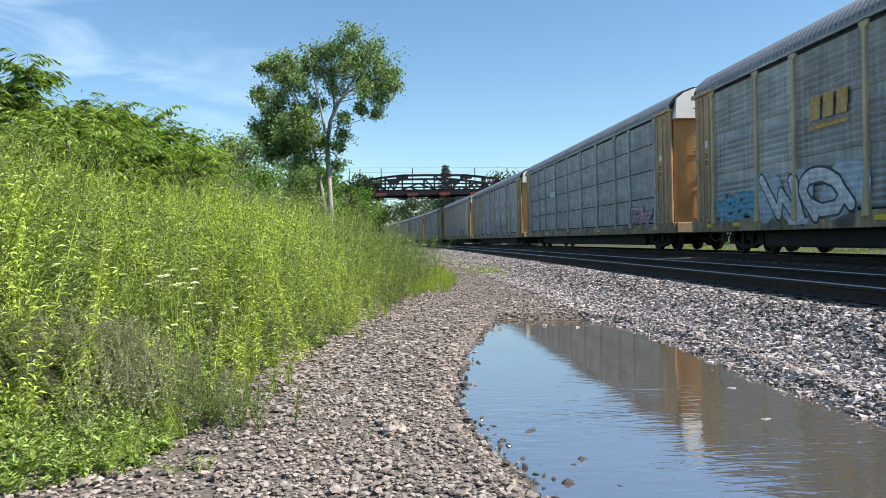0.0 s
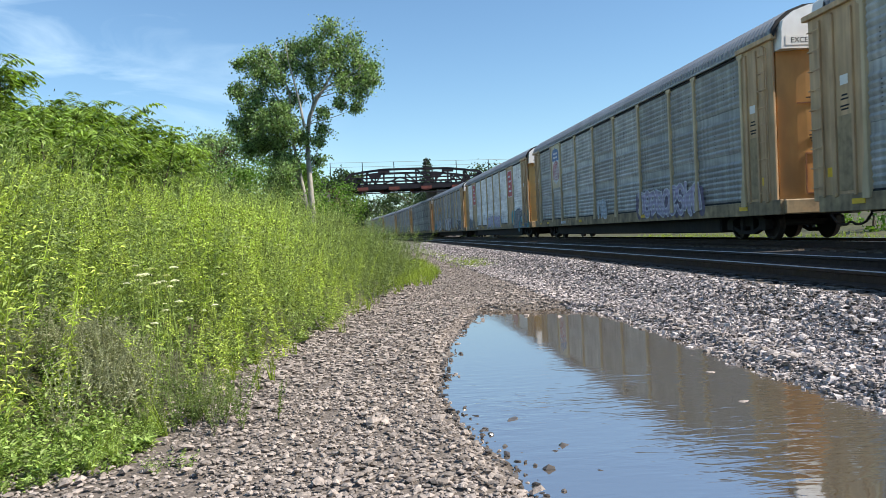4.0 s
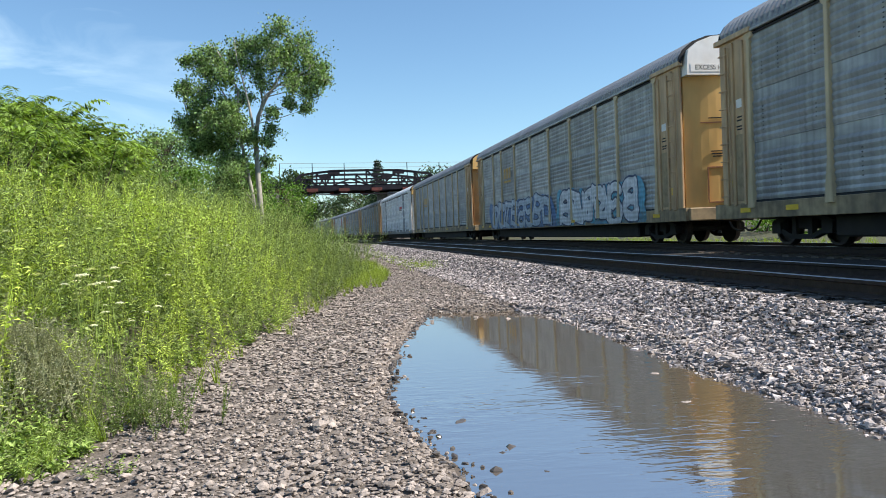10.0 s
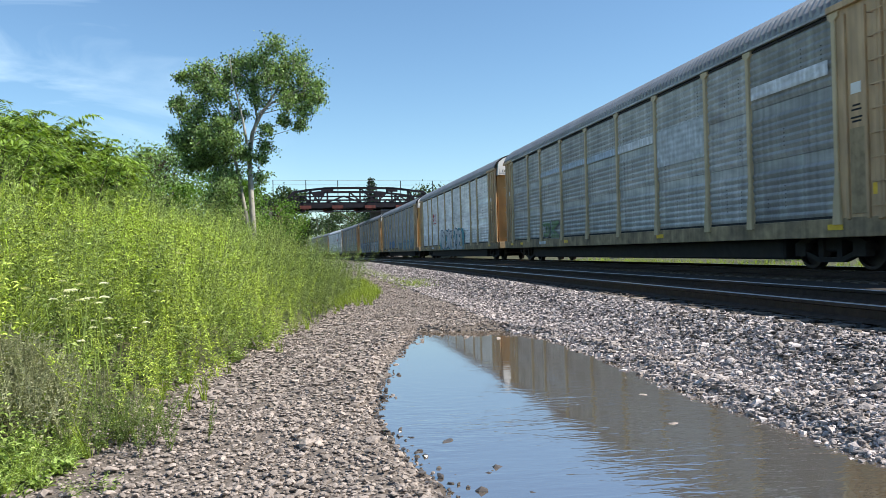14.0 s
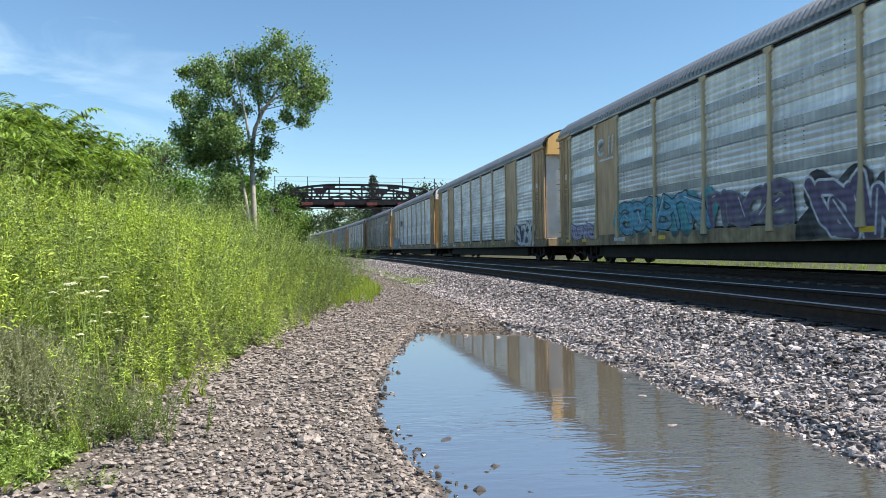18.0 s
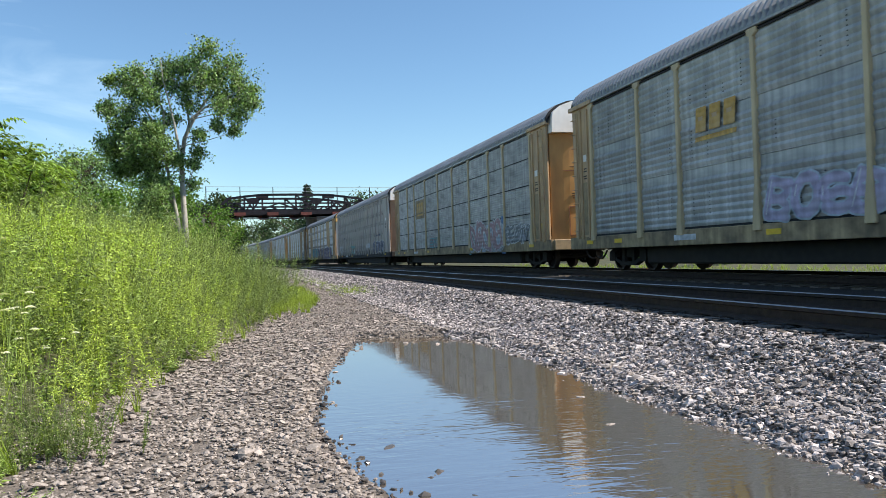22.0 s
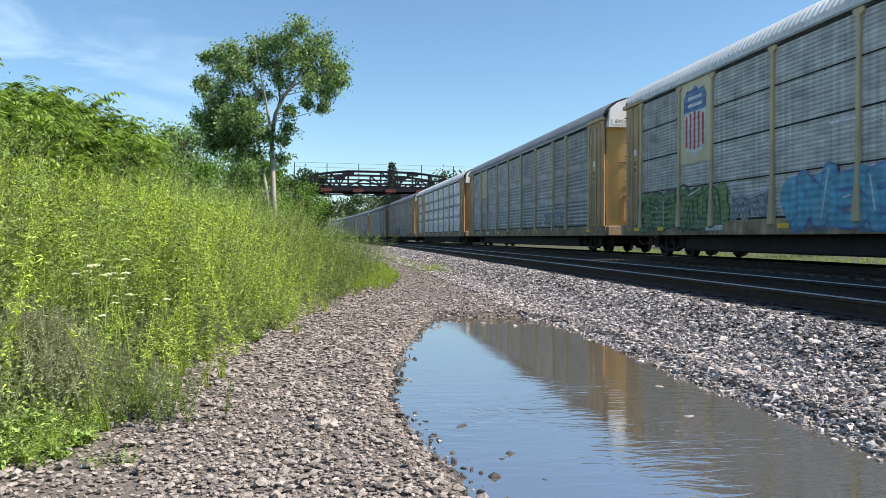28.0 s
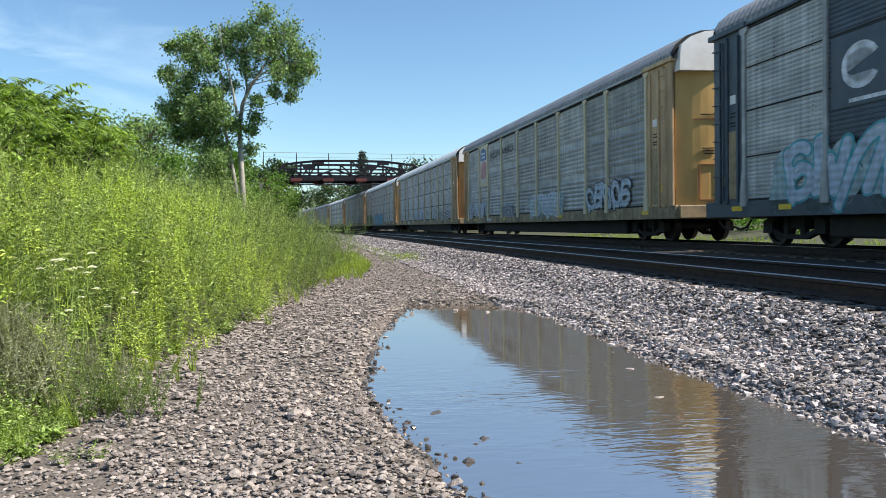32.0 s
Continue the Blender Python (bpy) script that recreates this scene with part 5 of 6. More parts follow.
def main_tree():
    """The tall two-stemmed poplar by the bank; forking limbs that carry many small sprays of leaves, sky between them."""
    rng = np.random.RandomState(11)
    foot = np.array((-4.70, 32.0, 2.63))

    def stem(pts, r0, r1, seg, depth):
        p = np.array([(x, depth * min(1, max(0, z) / 5) + 0.05 * math.sin(3 * z), z) for x, z in pts]) + foot
        return p, tube_points(p, np.linspace(r0, r1, len(p)), seg)

    stems = [stem([(0.07, -1.5), (0.05, 0), (0.0, 1.33), (-0.05, 2.76), (0.11, 3.65), (0.39, 4.3), (0.72, 4.86), (1.27, 5.63), (1.7, 6.5), (1.9, 7.0)], 0.135, 0.015, 9, 0.3),
             stem([(-0.08, -1.5), (-0.17, 0), (-0.33, 1.0), (-0.55, 2.43), (-0.66, 3.65), (-0.6, 4.64), (-0.88, 5.4), (-1.38, 6.3), (-1.7, 6.6)], 0.10, 0.012, 8, -0.3),
             stem([(-0.03, 3.1), (-0.16, 4.1), (-0.33, 5.0), (-0.5, 5.75), (-0.6, 6.7)], 0.065, 0.01, 6, -0.7),
             stem([(0.0, 3.4), (0.22, 4.4), (0.10, 5.2), (0.39, 6.3), (0.83, 7.3)], 0.07, 0.01, 6, 0.9),
             stem([(-0.62, 3.4), (-1.1, 4.3), (-1.5, 5.0), (-2.1, 5.7), (-2.6, 6.3)], 0.05, 0.008, 6, 0.5),
             stem([(0.39, 4.3), (1.0, 4.8), (1.7, 5.1), (2.4, 5.5), (2.8, 5.8)], 0.05, 0.008, 6, -0.4),
             stem([(-0.6, 2.6), (-1.2, 3.1), (-1.9, 3.4), (-2.7, 3.6)], 0.04, 0.008, 5, 0.2)]
    # sprays of the crown: offset across, height above the foot, reach
    sprays = [(1.3, 7.35, .42), (0.75, 6.95, .5), (2.0, 6.9, .55), (1.4, 6.55, .6), (2.35, 6.2, .5), (2.8, 5.75, .42), (2.9, 5.15, .34), (2.2, 5.35, .55), (1.5, 5.75, .6), (0.9, 6.1, .55), (2.35, 4.55, .4), (1.65, 4.95, .42),
              (2.15, 4.05, .25), (1.45, 4.3, .25), (0.1, 6.7, .42), (-0.5, 6.8, .42), (-0.6, 6.2, .5), (0.1, 6.0, .5), (0.4, 5.3, .42), (-1.8, 6.55, .45), (-2.4, 6.4, .42), (-2.9, 6.3, .28), (-1.5, 6.0, .55), (-2.1, 5.7, .48),
              (-1.1, 5.4, .5), (-2.8, 5.0, .42), (-3.1, 5.05, .24), (-2.0, 4.9, .5), (-1.4, 4.5, .45), (-2.4, 4.1, .48), (-3.1, 3.6, .38), (-2.5, 3.3, .48), (-1.7, 3.6, .55), (-1.0, 3.9, .42), (-0.8, 3.3, .55), (-1.4, 2.8, .48),
              (-2.2, 2.7, .45), (-2.75, 2.5, .32), (-0.4, 4.6, .36), (-0.3, 2.9, .36), (0.6, 3.3, .3), (0.5, 2.7, .25), (0.85, 3.8, .25), (-1.2, 2.0, .45), (-0.9, 1.3, .45), (-1.3, 0.8, .5), (-0.65, 1.8, .38), (0.3, 1.9, .26), (-0.7, 0.5, .4)]
    wood = np.concatenate([p for p, _ in stems])
    twigs, pts = [], []
    for cx, cz, r in sprays:
        c = foot + (cx * (0.92 if cx < 0 else 0.97), rng.uniform(-0.9, 0.9), cz * 0.955)
        low = wood[wood[:, 2] < c[2] - 0.25]
        j = low[np.argmin(np.linalg.norm((low + (0, 0, 0.7) - c) * (1, 0.5, 0.8), axis=1))]
        twigs.append(tube_points([j, (j + c) / 2 + (0, 0, -0.08) + rng.normal(size=3) * 0.06, c], [0.022, 0.015, 0.008], 5))
        for b in range(int(12 + 40 * r)):
            q = c + rng.normal(size=3) * r * (0.62, 1.0, 0.55)
            twigs.append(tube_points([c, (c + q) / 2 + rng.normal(size=3) * 0.04, q], [0.008, 0.006, 0.003], 3))
            w = rng.rand(int((18 + 26 * r) * (2.0 if cz < 4.2 and cx < 0 else 1.1)), 1)
            pts.append(c * (1 - w) * 0.5 + q * (0.5 + 0.5 * w) + rng.normal(size=(len(w), 3)) * (0.05 + 0.15 * r))
    crown = leaf_cards(np.concatenate(pts), 0.086, rng, 0.95, 0.9)
    limbs = [t for _, t in stems]
    return tree_thing("poplar_tree", "tall two-stemmed poplar with grey bark and open leafy crown", limbs + [joined(twigs)], [crown], BARK, POPLAR)


def clump_tree(name, label, x, y, z, height, width, leaf, size, count, seed, bark=DARKBARK, low=0.15, kind_word="tree"):
    """A broad leafy tree or bush of many small clumps with an uneven outline."""
    rng = np.random.RandomState(seed)
    tubes, pts = [], []
    base = np.array((x, y, z))
    stem = [base, base + (0, 0, height * 0.3) + rng.normal(size=3) * 0.05 * width * (1, 1, 0), base + (0, 0, height * 0.75) + rng.normal(size=3) * 0.1 * width * (1, 1, 0)]
    tubes.append(tube_points(stem, [0.022 * height + 0.03, 0.016 * height + 0.02, 0.01], 7))
    twigs = []
    m = max(10, count // 70)
    for i in range(m):
        h = low + (1 - low) * rng.rand() ** 0.8
        rr = width / 2 * (1 - ((h - 0.5) / 0.62) ** 2) ** 0.5 * rng.uniform(0.35, 1.05) if abs(h - 0.5) < 0.6 else 0.1
        a = rng.uniform(0, 6.28)
        c = base + (rr * math.cos(a), rr * math.sin(a), h * height * rng.uniform(0.92, 1.02))
        j = stem[1] * (1 - h) + stem[2] * h
        twigs.append(tube_points([j, (j + c) / 2 + (0, 0, 0.05 * height), c], [0.008 * height, 0.006 * height, 0.004], 3))
        pts.append(c + rng.normal(size=(count // m, 3)) * (0.095 * width, 0.095 * width, 0.055 * height))
    crown = leaf_cards(np.concatenate(pts), size, rng, 0.65, 0.8)
    return tree_thing(name, label, [tubes[0], joined(twigs)], [crown], bark, leaf, kind_word)


def frond_shrub(x, y, z, height, width, seed, count=26, big=1.0):
    """A sumac with long drooping feathered leaves at its stem ends."""
    rng = np.random.RandomState(seed)
    tubes, cards = [], []
    base = np.array((x, y, z))
    quads = []
    for i in range(count):
        a, rr = rng.uniform(0, 6.28), width / 2 * math.sqrt(rng.rand())
        top = base + (rr * math.cos(a), rr * math.sin(a), (height - 0.35 - rng.uniform(0, 1.6 if big == 1 else 0.9)) * (1 - 0.16 * (2 * rr / width) ** 3))
        foot = base + (rr * 0.3 * math.cos(a), rr * 0.3 * math.sin(a), 0)
        tubes.append(tube_points([foot, (foot + top) / 2 + rng.normal(size=3) * 0.08, top], [0.03, 0.022, 0.01], 5))
        size = big * min(1.0, 0.45 + 0.2 * height)
        for k in range(10):
            b = 2 * math.pi * k / 10 + rng.uniform(-0.4, 0.4)
            ln = size * rng.uniform(0.45, 0.9)
            out = np.array((math.cos(b), math.sin(b), 0))
            side = np.array((-math.sin(b), math.cos(b), 0))
            rise = rng.uniform(0.1, 1.3)
            pairs = 12
            for q in range(1, pairs + 1):
                w = q / pairs
                before, p = (top if q == 1 else p), top + out * ln * w * (1 - 0.2 * w) + np.array((0, 0, ln * (rise * w - 0.85 * w * w)))
                quads.append((before + side * 0.005, before - side * 0.005, p - side * 0.005, p + side * 0.005))
                for sg in (-1, 1):
                    l2 = size * 0.21 * (1.1 - 0.6 * w) * rng.uniform(0.8, 1.15)
                    tip = p + side * sg * l2 * 0.9 + out * l2 * 0.35 - np.array((0, 0, l2 * rng.uniform(0.15, 0.75)))
                    h = out * 0.023 * size + rng.normal(size=3) * 0.007
                    quads.append((p, p * 0.6 + tip * 0.4 + h, tip, p * 0.6 + tip * 0.4 - h))
    v = np.array(quads).reshape(-1, 3)
    crown = (v, np.arange(len(v)).reshape(-1, 4))
    return tree_thing("sumac_shrub", "green sumac shrub with drooping feathered leaves on the bank", [joined(tubes)], [crown], DARKBARK, SUMAC, "shrub")


def at_ground(s, lat):
    x, y = line_np(np.array(s, float), np.array(lat, float))
    return float(x), float(y), float(ground_z(np.array(s, float), np.array(lat, float)))


def conifer(x, y, z, height, width, seed):
    rng = np.random.RandomState(seed)
    pts = []
    for i in range(26):
        h = 0.2 + 0.8 * i / 26
        r = width / 2 * (1 - h) ** 0.8 + 0.1
        for k in range(16):
            a = rng.uniform(0, 6.28)
            w = np.linspace(0.1, 1, 10)[:, None]
            pts.append(np.array((x, y, z + h * height)) + w * r * rng.uniform(0.7, 1.1) * np.array((math.cos(a), math.sin(a), -0.25)) + rng.normal(size=(10, 3)) * 0.12)
    crown = leaf_cards(np.concatenate(pts), 0.5, rng, 0.5, 0.6)
    trunk = tube_points([(x, y, z), (x, y, z + height)], [0.25, 0.03], 6)
    tree_thing("spruce_tree", "dark pointed spruce rising behind the bridge", [trunk], [crown], DARKBARK, PINE)


def build_trees():
    main_tree()
    # broad trees behind the bank
    for i, (x, y, h, w, z) in enumerate(((-10.6, 40, 4.5, 5.0, 2.4), (-8.2, 44, 3.6, 4.5, 2.3), (-6.9, 42, 3.6, 3.0, 1.8), (-12.8, 43, 4.2, 4.0, 2.4), (-5.2, 47, 2.6, 3.2, 1.8), (-8.8, 36, 2.2, 3.2, 2.2), (-5.9, 35, 2.0, 2.2, 1.6))):
        clump_tree("bank_tree", "bushy green tree on top of the bank", x, y, z, h, w, BUSHY if i else POPLAR, 0.15, 8000 if i == 0 else 3000, 30 + i)
    # thickets near the bridge and far trees behind it
    spots = [(-13.5, 98, 6, 6, 3), (-16.5, 100, 7.5, 7, 3), (-10.5, 92, 2.3, 5, 2.0), (-11.6, 112, 8.5, 6, 2), (-8, 270, 16, 15, 0), (-14, 292, 16, 15, 0), (1, 250, 15, 14, 0), (-2, 300, 18, 18, 0), (-15.5, 150, 8, 7, 0), (-21, 335, 19, 18, 0), (8.5, 145, 8.2, 8, 0), (8, 215, 12, 13, 0), (-28, 372, 20, 18, 0), (-20, 130, 10, 9, 2),
             (5.0, 172, 9, 10, 0), (-23, 190, 10, 14, 0), (11.6, 155, 13.2, 8, 1), (20, 150, 12, 9, 1), (-25, 210, 10, 16, 0), (-1.0, 215, 10, 14, 0), (-38, 230, 11, 18, 0), (26, 140, 11, 9, 1)]
    for i, (x, y, h, w, z) in enumerate(spots):
        clump_tree("far_tree", "green deciduous tree beyond the bridge", x, y, z, h, w, FARLEAF, (0.8 if y > 240 else 0.5) if y > 105 else 0.3, 4200 if 105 < y < 260 else 2200, 60 + i, low=0.0)
    conifer(0.9, 168, 0, 17.8, 12.5, 3)
    for i, (s, lat, top, w) in enumerate(((19.5, 15.8, 4.45, 2.6), (21.5, 15.2, 4.5, 2.0), (22.4, 15.0, 4.2, 1.5), (17.0, 14.6, 3.9, 1.8), (17.5, 16.2, 4.15, 2.8), (18.5, 17.2, 4.4, 2.6), (20.5, 17.0, 4.7, 2.6), (14.6, 15.2, 3.65, 2.4),
                                          (15.5, 17.3, 3.85, 2.6), (13.0, 16.6, 3.35, 2.4), (12.0, 17.6, 3.1, 2.4), (20.3, 18.7, 5.85, 1.0), (20.7, 17.4, 5.25, 1.5), (20.0, 19.7, 5.4, 1.4), (21.2, 16.5, 4.9, 1.5))):
        x, y, z = at_ground(s, lat)
        frond_shrub(x, y, z - 0.05, top + 0.2 - z, w, 200 + i, 12 if i > 10 else 26, 1.45 if i > 10 else 1.0)
    for i, (s, lat, h, w) in enumerate(((24.5, 14.2, 1.6, 2.0), (26.0, 13.4, 1.2, 2.2), (28.5, 13.0, 1.2, 2.2), (31.0, 12.6, 1.15, 2.4), (23.0, 12.6, 1.1, 2.0), (20.0, 13.2, 1.2, 2.0))):
        x, y, z = at_ground(s, lat)
        frond_shrub(x, y, z - 0.05, h, w, 230 + i, 34)
    # low bushes on the far side of the tracks
    for i in range(9):
        x, y, z = at_ground(2 + i * 7.0, -15.5 - (i * 37 % 5))
        clump_tree("roadside_bush", "sunlit green bush beyond the train", x, y, z, 1.6 + (i % 3) * 0.3, 4.0, BUSHY, 0.22, 900, 300 + i, low=0.0, kind_word="bush")


build_trees()


# ---- weeds ----
def strip_leaf(p, d, up, ln, w, roll=0.0):
    side = np.cross(d, up + roll * np.cross(d, up))
    side /= np.linalg.norm(side) + 1e-9
    m = p + d * ln * 0.45 + up * ln * 0.06
    return [p, m + side * w / 2, p + d * ln - up * ln * 0.18, m - side * w / 2]


def weed(kind, seed):
    """One plant of unit size (metres) as vertices and four-cornered faces."""
    rng = np.random.RandomState(seed)
    q = []
    zup = np.array((0, 0, 1.0))

    def stalk(pts, r):
        pts = np.asarray(pts)
        for a, b in zip(pts, pts[1:]):
            for k in range(2):
                o = np.array((r, 0, 0)) if k else np.array((0, r, 0))
                q.append([a - o, a + o, b + o * 0.7, b - o * 0.7])

    def leaves(pts, n, lo, ln, w, rise):
        pts = np.asarray(pts)
        for i in range(n):
            k = lo + (1 - lo) * (i + rng.rand()) / n
            j = min(int(k * (len(pts) - 1)), len(pts) - 2)
            f = k * (len(pts) - 1) - j
            p = pts[j] * (1 - f) + pts[j + 1] * f
            a = i * 2.4 + rng.uniform(-0.4, 0.4)
            r = rise + rng.uniform(-0.6, 0.6)
            d = np.array((math.cos(a) * math.cos(r), math.sin(a) * math.cos(r), math.sin(r)))
            s = (1.05 - 0.55 * k) * rng.uniform(0.7, 1.2)
            q.append(strip_leaf(p, d, zup, ln * s, w * s, rng.normal() * 0.8))

    def curve(h, lean):
        d = rng.normal(size=2) * lean
        return [np.array((d[0] * t * t, d[1] * t * t, h * t)) for t in np.linspace(0, 1, 5)]

    def branch(p, a, out, up):
        e = np.array((math.cos(a), math.sin(a), 0.0))
        return [p, p + e * out * 0.6 + zup * up * 0.4, p + e * out + zup * up]

    if kind == "goldenrod":
        c = curve(1.2, 0.16)
        stalk(c, 0.003)
        leaves(c, 74, 0.05, 0.082, 0.019, 0.3)
        for b in range(7):
            e = branch(np.array(c[rng.randint(0, 4)]), rng.uniform(0, 6.28), rng.uniform(0.08, 0.2), rng.uniform(0.12, 0.3))
            leaves(e, 13, 0.2, 0.065, 0.016, 0.3)
    elif kind == "mugwort":
        c = curve(1.25, 0.18)
        stalk(c, 0.003)
        leaves(c, 26, 0.04, 0.09, 0.024, 0.3)
        for b in range(10):
            e = branch(np.array(c[rng.randint(1, 5)]) - zup * 0.1, rng.uniform(0, 6.28), rng.uniform(0.06, 0.18), rng.uniform(0.18, 0.38))
            leaves(e, 12, 0.1, 0.058, 0.016, 0.75)
    elif kind == "slender":
        c = curve(1.25, 0.15)
        stalk(c, 0.004)
        leaves(c, 70, 0.08, 0.09, 0.0155, 0.55)
        for b in range(3):
            e = branch(np.array(c[rng.randint(1, 4)]), rng.uniform(0, 6.28), rng.uniform(0.06, 0.15), rng.uniform(0.2, 0.4))
            leaves(e, 10, 0.2, 0.085, 0.015, 0.7)
    elif kind == "plume":
        c = curve(1.25, 0.18)
        stalk(c, 0.004)
        leaves(c, 18, 0.1, 0.10, 0.021, 0.5)
        for b in range(9):
            e = branch(np.array(c[rng.randint(1, 5)]) - zup * 0.1, rng.uniform(0, 6.28), rng.uniform(0.06, 0.17), rng.uniform(0.2, 0.4))
            leaves(e, 10, 0.1, 0.075, 0.015, 0.9)
    elif kind == "tuft":
        c = curve(1.2, 0.25)
        stalk(c, 0.006)
        leaves(c, 40, 0.1, 0.20, 0.055, 0.35)
    elif kind == "leafy":
        for b in range(7):
            e = branch(np.zeros(3), rng.uniform(0, 6.28), rng.uniform(0.05, 0.3), rng.uniform(0.15, 0.5))
            leaves(e, 16, 0.15, 0.085, 0.034, 0.3)
    elif kind == "grass":
        for b in range(16):
            a, r = rng.uniform(0, 6.28), rng.uniform(0, 0.06)
            h, o = rng.uniform(0.35, 0.8), rng.uniform(0.1, 0.45)
            p0 = np.array((r * math.cos(a), r * math.sin(a), 0))
            side = np.array((-math.sin(a), math.cos(a), 0)) * 0.006
            ps = [p0 + np.array((math.cos(a) * o * t * t, math.sin(a) * o * t * t, h * t * (1 - 0.25 * t * t))) for t in (0, 0.4, 0.75, 1.0)]
            for i in range(3):
                k, l = 1 - i * 0.3, 1 - (i + 1) * 0.32
                q.append([ps[i] - side * k, ps[i] + side * k, ps[i + 1] + side * l, ps[i + 1] - side * l])
    elif kind == "broadleaf":
        for b in range(30):
            a, r = rng.uniform(0, 6.28), rng.uniform(0.15, 1.1)
            p = np.array((rng.normal() * 0.05, rng.normal() * 0.05, rng.uniform(0.0, 0.16)))
            d = np.array((math.cos(a) * math.cos(r), math.sin(a) * math.cos(r), math.sin(r)))
            q.append(strip_leaf(p, d, zup, rng.uniform(0.1, 0.2), rng.uniform(0.035, 0.06)))
    elif kind == "dry":
        for b in range(7):
            a = rng.uniform(0, 6.28)
            c = [np.array((math.cos(a) * 0.16 * t, math.sin(a) * 0.16 * t, 0.6 * t * (1 - 0.1 * t))) for t in np.linspace(0, 1, 4)]
            stalk(c, 0.003)
            leaves(c, 26, 0.15, 0.05, 0.017, 0.4)
    elif kind == "lace":
        c = curve(1.1, 0.1)
        stalk(c, 0.005)
        leaves(c, 14, 0.05, 0.09, 0.02, 0.5)
    elif kind == "umbel":
        for b in range(46):
            a, r = rng.uniform(0, 6.28), 0.045 * math.sqrt(rng.rand())
            p = np.array((r * math.cos(a), r * math.sin(a), 1.1 - 6.0 * r * r + rng.uniform(-0.006, 0.006)))
            q.append([p + (-0.01, -0.01, 0), p + (0.01, -0.01, 0), p + (0.01, 0.01, 0.003), p + (-0.01, 0.01, 0)])
    v = np.array(q).reshape(-1, 3)
    return v, np.arange(len(v)).reshape(-1, 4)


GOLD = leaf_mat("goldenrod_leaf", (0.43, 0.545, 0.105), 0.65, 0.24)
MUG = leaf_mat("mugwort_leaf", (0.30, 0.39, 0.125), 0.8, 0.24)
GRASS = leaf_mat("grass_blade", (0.27, 0.36, 0.06), 0.4, 0.42)
BROAD = leaf_mat("broad_leaf", (0.28, 0.385, 0.11), 0.7, 0.28)
DRY = leaf_mat("dry_stalk", (0.34, 0.36, 0.24), 0.45, 0.3)
DARKWEED = leaf_mat("dark_weed_leaf", (0.19, 0.26, 0.085), 0.6, 0.25)
LACE = mat("lace_flower", (0.82, 0.82, 0.72), 0.8, vary=0.1, translucent=0.3)


def sow(rng, n, s0, s1, u0, u1, power=1.0):
    """Random places on the bank between two distances along and two distances in from its edge."""
    s = s0 + (s1 - s0) * rng.rand(n)
    u = u0 + (u1 - u0) * rng.rand(n) ** power
    lat = np.interp(s, EDGE_S, EDGE_LAT) + u
    x, y = line_np(s, lat)
    return np.stack([x, y, ground_z(s, lat)], 1), u


def plants(kind, count, places, seed, size, variants=5):
    rng = np.random.RandomState(seed)
    pairs = []
    pick = rng.randint(0, variants, len(places))
    for k in range(variants):
        p = places[pick == k]
        if not len(p):
            continue
        n = len(p)
        sc = (size if np.isscalar(size) else size[pick == k]) * rng.uniform(0.75, 1.2, n)
        sc = np.minimum(sc, 1.12)
        pairs.append(scatter(weed(kind, seed * 10 + k), p, rng.uniform(0, 6.28, n), sc[:, None], rng.normal(size=(n, 2)) * 0.2))
    return joined(pairs)


def field(name, label, material, arrays, category="weeds"):
    v, f = arrays
    tagged(put(name, mesh_np(name, v, f), material), label, category, kind="stuff")


